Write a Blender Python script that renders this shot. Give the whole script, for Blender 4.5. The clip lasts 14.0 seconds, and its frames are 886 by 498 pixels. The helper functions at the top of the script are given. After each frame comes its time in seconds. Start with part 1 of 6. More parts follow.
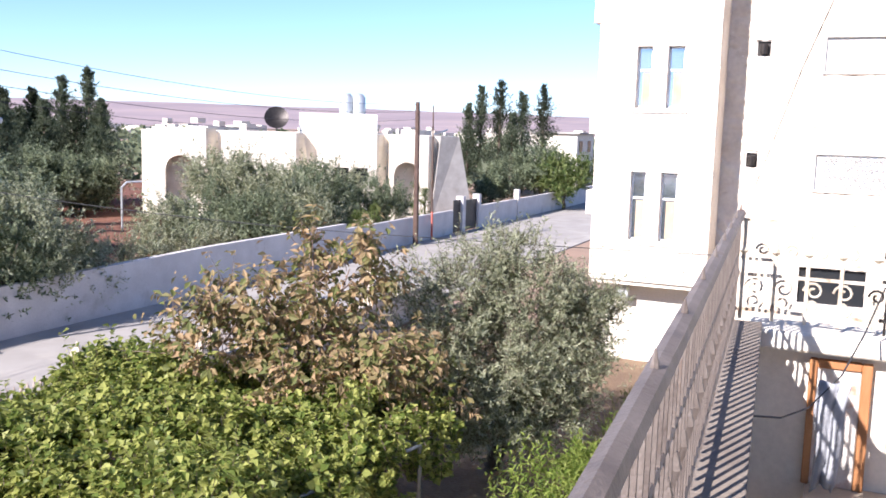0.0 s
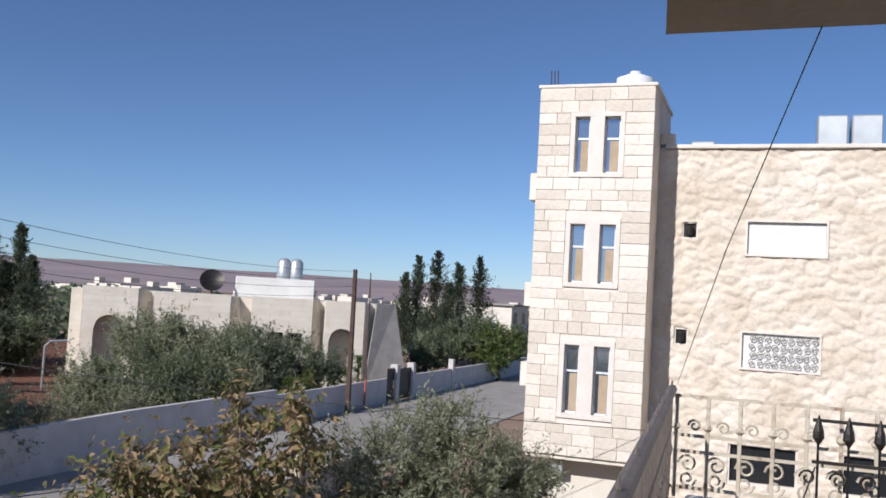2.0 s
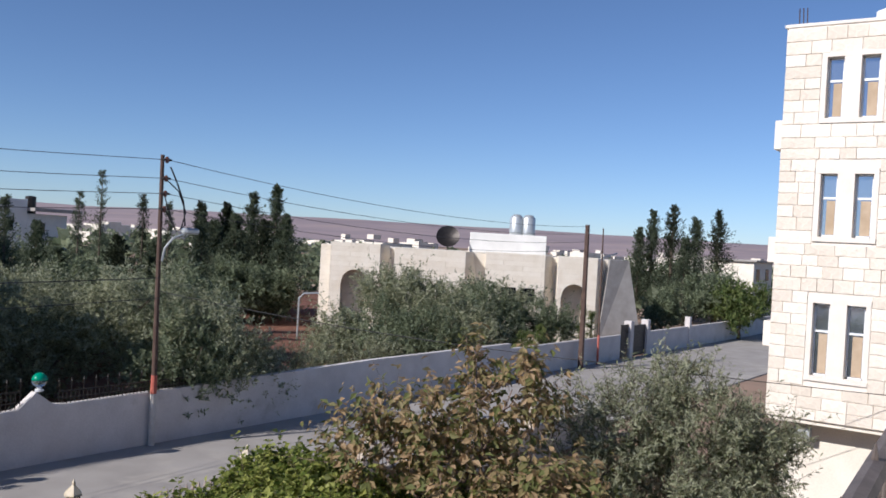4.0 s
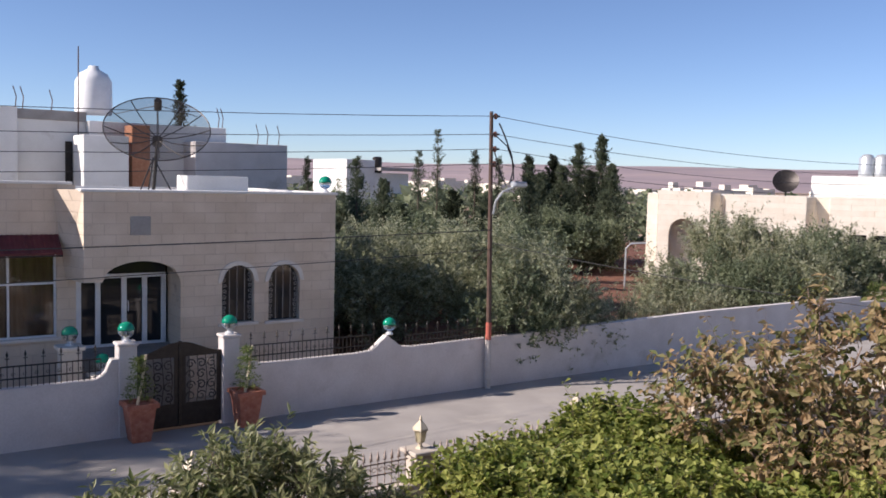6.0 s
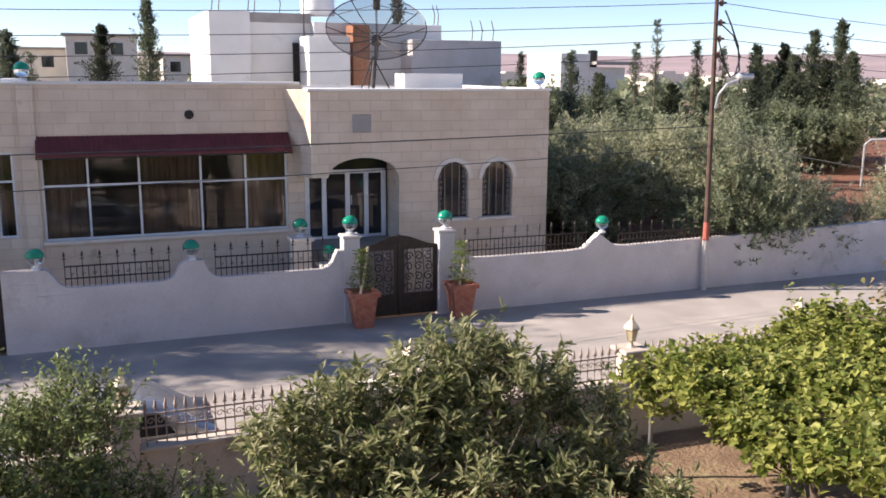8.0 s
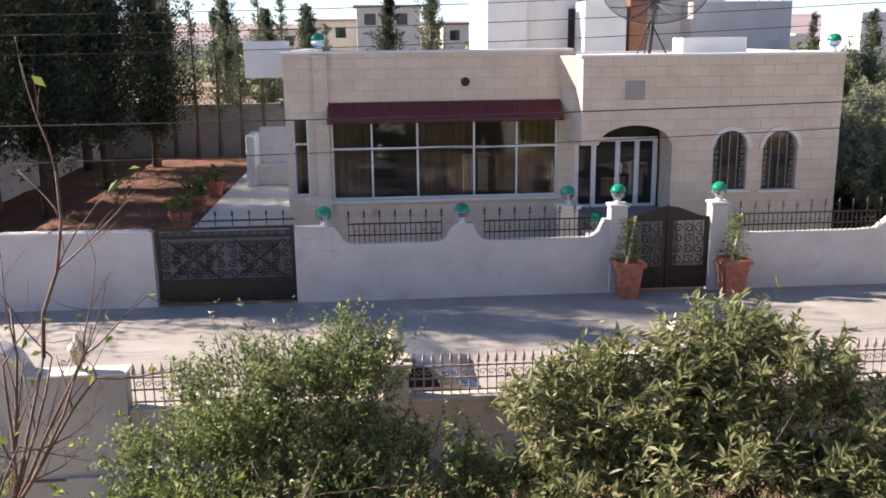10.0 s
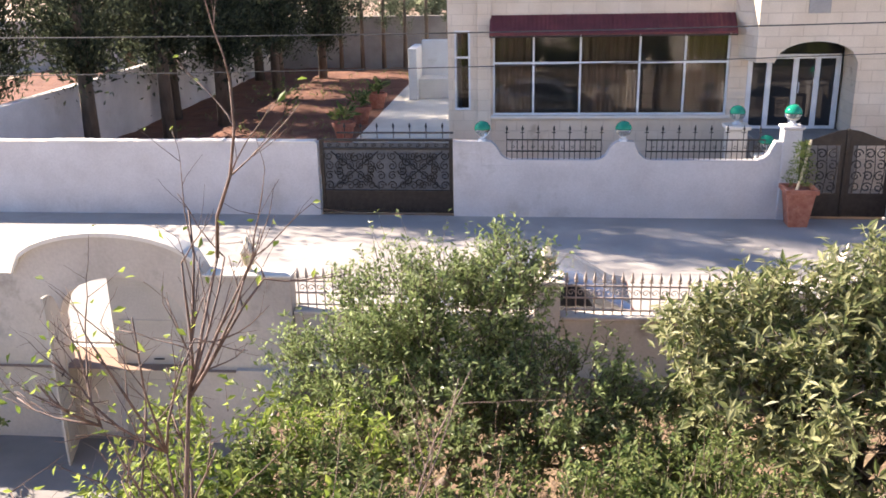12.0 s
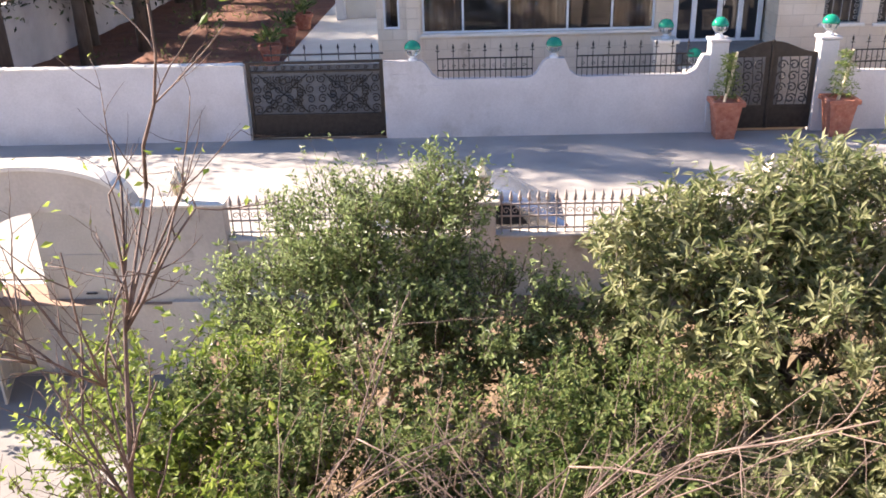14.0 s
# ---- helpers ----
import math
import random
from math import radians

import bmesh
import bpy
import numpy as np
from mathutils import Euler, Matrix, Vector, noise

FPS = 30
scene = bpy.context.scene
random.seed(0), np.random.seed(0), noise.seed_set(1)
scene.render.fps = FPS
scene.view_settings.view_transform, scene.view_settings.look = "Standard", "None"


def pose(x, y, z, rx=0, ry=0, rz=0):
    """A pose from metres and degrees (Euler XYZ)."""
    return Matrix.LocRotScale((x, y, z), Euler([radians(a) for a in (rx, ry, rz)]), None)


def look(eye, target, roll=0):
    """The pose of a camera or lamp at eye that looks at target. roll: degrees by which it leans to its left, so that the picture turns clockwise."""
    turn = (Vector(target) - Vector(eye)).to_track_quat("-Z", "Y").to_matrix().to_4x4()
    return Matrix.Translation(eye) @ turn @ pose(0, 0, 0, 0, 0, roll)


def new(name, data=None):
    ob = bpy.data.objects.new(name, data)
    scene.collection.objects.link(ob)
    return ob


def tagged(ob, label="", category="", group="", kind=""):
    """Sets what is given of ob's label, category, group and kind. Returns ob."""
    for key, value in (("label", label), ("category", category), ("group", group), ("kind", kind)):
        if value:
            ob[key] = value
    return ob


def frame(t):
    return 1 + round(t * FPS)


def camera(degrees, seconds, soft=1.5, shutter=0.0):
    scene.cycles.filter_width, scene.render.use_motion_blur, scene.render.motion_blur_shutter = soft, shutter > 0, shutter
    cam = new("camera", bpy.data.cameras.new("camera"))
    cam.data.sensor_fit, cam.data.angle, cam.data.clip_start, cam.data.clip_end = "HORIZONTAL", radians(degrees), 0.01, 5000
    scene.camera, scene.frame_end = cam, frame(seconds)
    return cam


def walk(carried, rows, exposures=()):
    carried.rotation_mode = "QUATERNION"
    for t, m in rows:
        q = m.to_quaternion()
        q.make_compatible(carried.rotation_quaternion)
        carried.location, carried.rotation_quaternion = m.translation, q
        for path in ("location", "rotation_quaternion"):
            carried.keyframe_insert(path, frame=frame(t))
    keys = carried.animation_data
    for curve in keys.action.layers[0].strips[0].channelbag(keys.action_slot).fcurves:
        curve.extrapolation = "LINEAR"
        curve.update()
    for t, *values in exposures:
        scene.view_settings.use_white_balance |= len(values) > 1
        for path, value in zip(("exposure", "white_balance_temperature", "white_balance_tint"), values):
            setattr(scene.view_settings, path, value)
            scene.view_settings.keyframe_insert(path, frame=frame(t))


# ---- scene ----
cam = camera(52.5, 14.0, soft=1.7)
EYE = (0.0, 0.0, 6.5)
# seconds, yaw, pitch, roll
ROWS = [
    (0.0, -66.23, -7.55, 1.58), (0.5, -70.09, -2.87, 2.49), (1.0, -70.48, 2.78, 3.34), (1.5, -70.37, 3.82, 3.31),
    (2.0, -69.87, 3.33, 3.35), (2.5, -68.89, 3.28, 3.17), (3.0, -64.0, 2.74, 3.5), (3.2, -61.43, 2.0, 3.58),
    (5.3, -46.05, -3.14, 2.81), (5.5, -43.03, -3.67, 2.73), (6.0, -34.89, -4.37, 1.48), (6.5, -28.94, -5.39, 0.89),
    (7.0, -26.2, -6.14, 1.09), (7.5, -24.29, -10.03, 0.62), (7.7, -23.24, -10.63, 0.46), (9.8, -6.23, -13.16, -0.19),
    (10.0, -4.18, -13.16, -0.7), (10.5, 0.95, -13.29, -2.03), (11.0, 3.72, -12.8, -1.37), (11.5, 5.56, -14.2, -1.36),
    (12.0, 6.18, -18.33, -1.18), (12.5, 5.79, -22.98, -1.77), (13.0, 4.14, -23.79, -1.66), (13.5, 2.89, -23.57, -1.42),
    (14.0, 1.93, -23.4, -1.69),
]
walk(cam, [(t, pose(*EYE, 90 + p, 0, y) @ pose(0, 0, 0, 0, 0, r)) for t, y, p, r in ROWS],
     exposures=[(0.0, 1.55, 6000, 19), (0.35, 1.5, 5950, 18), (0.8, 0.45, 5900, 14), (1.5, 0.2, 5900, 13), (3.2, 0.25, 5900, 13), (5.3, 0.65, 6250, 18), (6.5, 0.9, 6600, 20), (7.7, 1.3, 6850, 20), (9.8, 1.55, 7000, 18), (10.5, 1.72, 7050, 18), (11.0, 2.15, 7100, 18), (14.0, 2.32, 7000, 19)])

# ---- light ----
SUN_EL, SUN_AZ = 32.0, -71.0  # the sun stands over -x, a little towards +y
world = bpy.data.worlds.new("sky")
scene.world = world
world.use_nodes = True
wn = world.node_tree
sky = wn.nodes.new("ShaderNodeTexSky")
sky.sky_type = "NISHITA"
sky.sun_disc = False
sky.sun_elevation = radians(SUN_EL)
sky.sun_rotation = radians(SUN_AZ)
sky.air_density = 0.8
sky.dust_density = 0.5
sky.ozone_density = 4.0
sky.altitude = 1200
wn.links.new(sky.outputs[0], wn.nodes["Background"].inputs[0])
wn.nodes["Background"].inputs[1].default_value = 0.08
sun = new("sun", bpy.data.lights.new("sun", "SUN"))
sun.data.energy, sun.data.angle, sun.data.color = 4.5, radians(0.55), (1.0, 0.93, 0.82)
sd = Vector((math.sin(radians(SUN_AZ)) * math.cos(radians(SUN_EL)), math.cos(radians(SUN_AZ)) * math.cos(radians(SUN_EL)), math.sin(radians(SUN_EL))))
sun.matrix_world = look(sd * 80, (0, 0, 0))


# ---- materials ----
def mat(name, a, b, scale=3.0, rough=0.8, metal=0.0, bump=0.3, fine=40.0, stain=None, stain_scale=0.6, stain_at=0.55, island=0.0, per_object=0.0, depth=0.02, stretch=(1, 1, 1), translucent=0.0):
    """A surface of two tones with grain at two scales, stains with a shape of their own and a fine relief."""
    m = bpy.data.materials.new(name)
    m.use_nodes = True
    nt = m.node_tree
    N, L = nt.nodes, nt.links
    bsdf = N["Principled BSDF"]
    co = N.new("ShaderNodeTexCoord")
    mp = N.new("ShaderNodeMapping")
    mp.inputs["Scale"].default_value = stretch
    L.new(co.outputs["Object"], mp.inputs[0])
    n1 = N.new("ShaderNodeTexNoise")
    n1.inputs["Scale"].default_value, n1.inputs["Detail"].default_value = scale, 6
    n2 = N.new("ShaderNodeTexNoise")
    n2.inputs["Scale"].default_value, n2.inputs["Detail"].default_value = fine, 4
    for n in (n1, n2):
        L.new(mp.outputs[0], n.inputs["Vector"])
    ramp = N.new("ShaderNodeValToRGB")
    ramp.color_ramp.elements[0].position, ramp.color_ramp.elements[1].position = 0.3, 0.7
    ramp.color_ramp.elements[0].color, ramp.color_ramp.elements[1].color = (*a, 1), (*b, 1)
    src = n1.outputs[0]
    if island or per_object:
        if island:
            rnd = N.new("ShaderNodeNewGeometry").outputs["Random Per Island"]
            k = island
        else:
            rnd = N.new("ShaderNodeObjectInfo").outputs["Random"]
            k = per_object
        mx = N.new("ShaderNodeMix")
        mx.inputs[0].default_value = k
        L.new(src, mx.inputs[2])
        L.new(rnd, mx.inputs[3])
        src = mx.outputs[0]
    L.new(src, ramp.inputs[0])
    col = ramp.outputs[0]
    if stain:
        n3 = N.new("ShaderNodeTexNoise")
        n3.inputs["Scale"].default_value, n3.inputs["Detail"].default_value, n3.inputs["Roughness"].default_value = stain_scale, 8, 0.65
        L.new(mp.outputs[0], n3.inputs["Vector"])
        r3 = N.new("ShaderNodeValToRGB")
        r3.color_ramp.elements[0].position, r3.color_ramp.elements[1].position = stain_at, stain_at + 0.14
        L.new(n3.outputs[0], r3.inputs[0])
        ms = N.new("ShaderNodeMix")
        ms.data_type = "RGBA"
        L.new(r3.outputs[0], ms.inputs[0])
        L.new(col, ms.inputs[6])
        ms.inputs[7].default_value = (*stain, 1)
        col = ms.outputs[2]
    g = N.new("ShaderNodeMix")
    g.data_type, g.blend_type = "RGBA", "MULTIPLY"
    g.inputs[0].default_value = 0.25
    L.new(col, g.inputs[6])
    L.new(n2.outputs[0], g.inputs[7])
    br = N.new("ShaderNodeBrightContrast")
    br.inputs["Bright"].default_value = 0.0
    L.new(g.outputs[2], br.inputs[0])
    L.new(br.outputs[0], bsdf.inputs["Base Color"])
    bsdf.inputs["Roughness"].default_value, bsdf.inputs["Metallic"].default_value = rough, metal
    if bump:
        bp = N.new("ShaderNodeBump")
        bp.inputs["Strength"].default_value, bp.inputs["Distance"].default_value = bump, depth
        L.new(n2.outputs[0], bp.inputs["Height"])
        L.new(bp.outputs[0], bsdf.inputs["Normal"])
    if translucent:
        tr = N.new("ShaderNodeBsdfTranslucent")
        L.new(col, tr.inputs[0])
        add = N.new("ShaderNodeMixShader")
        add.inputs[0].default_value = translucent
        L.new(bsdf.outputs[0], add.inputs[1])
        L.new(tr.outputs[0], add.inputs[2])
        L.new(add.outputs[0], N["Material Output"].inputs[0])
    return m


def stone_mat(name, a, b, mortar, bw, bh, axis="x", rough=0.85, msize=0.012, bump=0.5, stain=(0.44, 0.34, 0.25)):
    """Coursed stone facing with joints, for walls that stay far off."""
    m = mat(name, a, b, 1.3, rough, 0, bump, 30, stain, 1.1, 0.61)
    nt = m.node_tree
    N, L = nt.nodes, nt.links
    co = N.new("ShaderNodeTexCoord")
    sp, cb = N.new("ShaderNodeSeparateXYZ"), N.new("ShaderNodeCombineXYZ")
    L.new(co.outputs["Object"], sp.inputs[0])
    ad = N.new("ShaderNodeMath")
    L.new(sp.outputs[0], ad.inputs[0])
    L.new(sp.outputs[1], ad.inputs[1])
    L.new(ad.outputs[0], cb.inputs[0])
    L.new(sp.outputs[2], cb.inputs[1])
    bk = N.new("ShaderNodeTexBrick")
    bk.inputs["Scale"].default_value = 1.0
    bk.inputs["Brick Width"].default_value, bk.inputs["Row Height"].default_value = bw, bh
    bk.inputs["Mortar Size"].default_value, bk.inputs["Mortar Smooth"].default_value = msize, 0.3
    bk.inputs["Color1"].default_value, bk.inputs["Color2"].default_value, bk.inputs["Mortar"].default_value = (1, 0.99, 0.97, 1), (0.84, 0.8, 0.74, 1), (*mortar, 1)
    L.new(cb.outputs[0], bk.inputs["Vector"])
    bsdf = N["Principled BSDF"]
    old = bsdf.inputs["Base Color"].links[0].from_socket
    mx = N.new("ShaderNodeMix")
    mx.data_type, mx.blend_type = "RGBA", "MULTIPLY"
    mx.inputs[0].default_value = 0.45
    L.new(old, mx.inputs[6])
    L.new(bk.outputs[0], mx.inputs[7])
    L.new(mx.outputs[2], bsdf.inputs["Base Color"])
    b2 = N.new("ShaderNodeBump")
    b2.inputs["Strength"].default_value, b2.inputs["Distance"].default_value, b2.invert = 0.6, 0.02, True
    L.new(bk.outputs["Fac"], b2.inputs["Height"])
    L.new(bsdf.inputs["Normal"].links[0].from_socket, b2.inputs["Normal"])
    L.new(b2.outputs[0], bsdf.inputs["Normal"])
    return m


def glass_mat(name, tint=(0.02, 0.022, 0.025), rough=0.04):
    m = bpy.data.materials.new(name)
    m.use_nodes = True
    b = m.node_tree.nodes["Principled BSDF"]
    b.inputs["Base Color"].default_value = (*tint, 1)
    b.inputs["Roughness"].default_value = rough
    b.inputs["IOR"].default_value = 1.5
    return m


def clear_mat(name, colour, rough=0.08, trans=0.9):
    m = glass_mat(name, colour, rough)
    m.node_tree.nodes["Principled BSDF"].inputs["Transmission Weight"].default_value = trans
    return m


WALL = mat("painted_wall", (0.57, 0.53, 0.51), (0.68, 0.64, 0.62), 1.2, 0.88, 0, 0.25, 22, (0.47, 0.43, 0.39), 0.7, 0.58)
WHITE = mat("white_render", (0.74, 0.73, 0.7), (0.85, 0.84, 0.81), 1.0, 0.85, 0, 0.25, 20, (0.52, 0.48, 0.42), 0.7, 0.66)
CREAM = mat("cream_render", (0.72, 0.66, 0.56), (0.82, 0.77, 0.68), 1.0, 0.88, 0, 0.25, 20, (0.5, 0.42, 0.32), 0.4, 0.64)
HOUSE_STONE = stone_mat("house_stone", (0.7, 0.58, 0.45), (0.82, 0.7, 0.57), (0.62, 0.56, 0.5), 0.62, 0.3)
VILLA_STONE = stone_mat("villa_stone", (0.78, 0.71, 0.6), (0.86, 0.8, 0.7), (0.8, 0.75, 0.68), 0.8, 0.35, stain=(0.5, 0.42, 0.32))
BLOCK = mat("limestone_block", (0.72, 0.64, 0.54), (0.86, 0.79, 0.69), 1.6, 0.85, 0, 0.6, 14, None, per_object=0.5, depth=0.04)
TRIM_STONE = mat("smooth_limestone", (0.74, 0.68, 0.6), (0.84, 0.78, 0.7), 2, 0.8, 0, 0.2, 30)
MORTAR = mat("mortar", (0.78, 0.71, 0.62), (0.85, 0.78, 0.7), 5, 0.9)
RUBBLE = mat("rough_stone", (0.66, 0.56, 0.44), (0.82, 0.74, 0.63), 1.1, 0.88, 0, 0.7, 9, (0.52, 0.42, 0.3), 0.7, 0.66, depth=0.05)
ROADM = mat("asphalt_pale", (0.31, 0.285, 0.26), (0.4, 0.37, 0.34), 0.7, 0.9, 0, 0.4, 60, (0.46, 0.42, 0.37), 0.3, 0.54)
# Concrete tone lowered to hold the shade that lies over the courtyard.
PAVE = mat("shade_toned_concrete", (0.2, 0.185, 0.17), (0.28, 0.26, 0.24), 1.2, 0.9, 0, 0.3, 40, (0.25, 0.22, 0.18), 0.6, 0.62)
SOIL = mat("garden_soil", (0.16, 0.1, 0.06), (0.25, 0.17, 0.1), 1.5, 0.95, 0, 0.8, 14, (0.3, 0.24, 0.13), 0.5, 0.55, depth=0.06)
REDSOIL = mat("red_soil", (0.13, 0.05, 0.03), (0.22, 0.09, 0.05), 1.3, 0.95, 0, 0.9, 9, (0.28, 0.16, 0.09), 0.4, 0.6, depth=0.08)
PLAIN = mat("far_plain", (0.3, 0.19, 0.13), (0.42, 0.3, 0.22), 0.02, 0.95, 0, 0, 0.3, (0.1, 0.12, 0.06), 0.03, 0.53)
# Distance haze is put into this mauve hill tone.
HILL = mat("haze_toned_hill", (0.26, 0.205, 0.22), (0.36, 0.28, 0.28), 0.003, 0.95, 0, 0, 0.02, (0.36, 0.28, 0.25), 0.006, 0.55)
GARDEN_WALL = mat("weathered_cream_render", (0.47, 0.41, 0.34), (0.62, 0.55, 0.47), 0.9, 0.9, 0, 0.35, 18, (0.28, 0.23, 0.18), 0.8, 0.56)
STAIR_FLOOR = mat("warm_concrete", (0.42, 0.34, 0.26), (0.55, 0.46, 0.36), 1.2, 0.9, 0, 0.3, 30, (0.3, 0.23, 0.17), 0.9, 0.58)
# Cement of the railing ledge; the pickets' shade is put into its dark tone.
LEDGE = mat("shade_darkened_cement", (0.2, 0.16, 0.13), (0.3, 0.25, 0.2), 2, 0.9, 0, 0.4, 30, (0.4, 0.33, 0.26), 1.5, 0.62)
IRON = mat("dark_iron", (0.03, 0.026, 0.024), (0.055, 0.047, 0.043), 8, 0.45, 0.6, 0.2, 60)
RUSTY = mat("worn_painted_iron", (0.5, 0.42, 0.3), (0.66, 0.6, 0.5), 6, 0.6, 0.2, 0.3, 60, (0.22, 0.1, 0.05), 5, 0.55)
# Grey railing paint, darkened in colour for the shade on its inner side.
RAILGREY = mat("shade_darkened_railing_paint", (0.15, 0.12, 0.105), (0.25, 0.21, 0.185), 6, 0.55, 0.3, 0.3, 60, (0.2, 0.1, 0.06), 4, 0.62)
FENCE = mat("pinkish_fence_paint", (0.34, 0.27, 0.23), (0.46, 0.38, 0.33), 6, 0.6, 0.2, 0.3, 60, (0.2, 0.09, 0.05), 5, 0.6)
ALU = mat("white_aluminium", (0.72, 0.74, 0.76), (0.8, 0.82, 0.84), 5, 0.4, 0.1, 0.05)
GLASS = glass_mat("dark_glass")
CURTAIN = mat("brown_curtain", (0.2, 0.11, 0.06), (0.36, 0.22, 0.13), 2, 0.9, 0, 0.2, 60, stretch=(6, 1, 0.3))
BLIND = mat("beige_blind", (0.4, 0.3, 0.2), (0.5, 0.39, 0.28), 3, 0.8)
MAROON = mat("maroon_sheet", (0.1, 0.018, 0.022), (0.16, 0.03, 0.035), 3, 0.5, 0.2, 0.1)
GREEN_GLASS = glass_mat("green_glass", (0.0, 0.22, 0.13), 0.12)
CLEAR_GLASS = clear_mat("clear_globe_glass", (0.85, 0.92, 0.9))
TERRA = mat("terracotta", (0.32, 0.1, 0.06), (0.48, 0.2, 0.13), 9, 0.85, 0, 0.9, 16, (0.55, 0.34, 0.27), 4, 0.6, depth=0.03)
BARK = mat("bark", (0.09, 0.065, 0.045), (0.17, 0.13, 0.1), 6, 0.9, 0, 0.8, 25, stretch=(1, 1, 0.25))
TWIG = mat("reddish_twig", (0.08, 0.05, 0.04), (0.18, 0.115, 0.09), 6, 0.8, 0, 0.4, 25)
PALETWIG = mat("pale_twig", (0.15, 0.1, 0.08), (0.28, 0.2, 0.16), 6, 0.8, 0, 0.4, 25)
PIPE = mat("galvanised_pipe", (0.2, 0.21, 0.22), (0.3, 0.31, 0.32), 6, 0.45, 0.7, 0.1)
TANK = mat("white_tank_plastic", (0.76, 0.77, 0.78), (0.84, 0.85, 0.85), 3, 0.5)
STEEL = mat("zinc_tank", (0.5, 0.53, 0.54), (0.64, 0.67, 0.68), 2, 0.4, 0.5, 0.1)
WOODPOLE = mat("rusty_steel_pole", (0.07, 0.04, 0.03), (0.13, 0.08, 0.06), 3, 0.7, 0.2, 0.3, 30)
POLE_WHITE = mat("faded_white_pole_paint", (0.5, 0.46, 0.42), (0.6, 0.56, 0.52), 5, 0.7)
POLE_RED = mat("faded_red_pole_paint", (0.4, 0.09, 0.06), (0.5, 0.14, 0.1), 5, 0.7)
WIRE = mat("black_cable", (0.03, 0.03, 0.032), (0.05, 0.05, 0.05), 5, 0.6, 0, 0)
BRICKRED = mat("red_brick_column", (0.4, 0.17, 0.09), (0.5, 0.24, 0.14), 6, 0.9, 0, 0.6, 12)
BLOCKGREY = mat("grey_block_wall", (0.3, 0.28, 0.26), (0.4, 0.38, 0.36), 1.5, 0.9, 0, 0.4, 18)
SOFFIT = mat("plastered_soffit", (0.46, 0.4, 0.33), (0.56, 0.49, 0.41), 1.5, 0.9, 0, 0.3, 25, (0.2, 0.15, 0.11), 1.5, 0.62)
DOORM = mat("peeling_orange_door", (0.6, 0.55, 0.5), (0.72, 0.67, 0.62), 3, 0.7, 0.1, 0.3, 30, (0.42, 0.16, 0.07), 2.4, 0.5)
CLOTH = mat("grey_cloth", (0.3, 0.31, 0.34), (0.42, 0.43, 0.46), 3, 0.95, 0, 0.3, 60)
CARPAINT = mat("silver_car_paint", (0.5, 0.51, 0.53), (0.56, 0.57, 0.58), 2, 0.25, 0.7, 0)
RUBBER = mat("tyre_rubber", (0.015, 0.015, 0.016), (0.03, 0.03, 0.03), 9, 0.85)
LANTERN = mat("cream_lantern_paint", (0.55, 0.46, 0.32), (0.66, 0.58, 0.44), 8, 0.6, 0.1, 0.2)
LANTERN_GLASS = clear_mat("amber_lantern_glass", (0.85, 0.75, 0.5), 0.2, 0.6)
MESHDISH = mat("dark_dish_mesh", (0.02, 0.02, 0.022), (0.04, 0.04, 0.042), 5, 0.6, 0.4, 0)


def see_through(m, keep):
    """A fine wire mesh: part of the light passes between the wires."""
    N, L = m.node_tree.nodes, m.node_tree.links
    tr, mx = N.new("ShaderNodeBsdfTransparent"), N.new("ShaderNodeMixShader")
    mx.inputs[0].default_value = keep
    L.new(tr.outputs[0], mx.inputs[1])
    L.new(N["Principled BSDF"].outputs[0], mx.inputs[2])
    L.new(mx.outputs[0], N["Material Output"].inputs[0])


see_through(MESHDISH, 0.42)


def leafm(name, a, b, rough=0.5, stain=None):
    m = mat(name, a, b, 0.9, rough, 0, 0, 30, stain, 1.6, 0.62, island=0.65, translucent=0.5)
    m.node_tree.nodes["Principled BSDF"].inputs["Specular IOR Level"].default_value = 0.22
    return m


VINE = leafm("vine_leaf", (0.14, 0.19, 0.04), (0.43, 0.45, 0.13), 0.45, (0.36, 0.34, 0.08))
OLIVE = leafm("olive_leaf", (0.2, 0.22, 0.12), (0.48, 0.49, 0.34), 0.5)
OLIVE_DARK = leafm("dark_olive_leaf", (0.12, 0.15, 0.085), (0.3, 0.34, 0.21), 0.5)
FIG = leafm("browning_leaf", (0.18, 0.2, 0.07), (0.5, 0.35, 0.2), 0.55, (0.4, 0.2, 0.13))
CITRUS = leafm("citrus_leaf", (0.11, 0.15, 0.05), (0.31, 0.37, 0.16), 0.35)
LOQUAT = leafm("loquat_leaf", (0.12, 0.15, 0.055), (0.38, 0.38, 0.2), 0.4, (0.38, 0.33, 0.12))
CYPRESS = leafm("cypress_leaf", (0.06, 0.08, 0.05), (0.17, 0.2, 0.125), 0.7)
PINE = leafm("pine_leaf", (0.028, 0.036, 0.022), (0.075, 0.09, 0.052), 0.7)
SPRIG = leafm("young_green_leaf", (0.12, 0.18, 0.03), (0.3, 0.36, 0.08), 0.5)
SHRUB = leafm("shrub_leaf", (0.08, 0.13, 0.035), (0.26, 0.3, 0.11), 0.55)
GRASS = leafm("dry_grass_blade", (0.14, 0.15, 0.05), (0.34, 0.3, 0.14), 0.7)


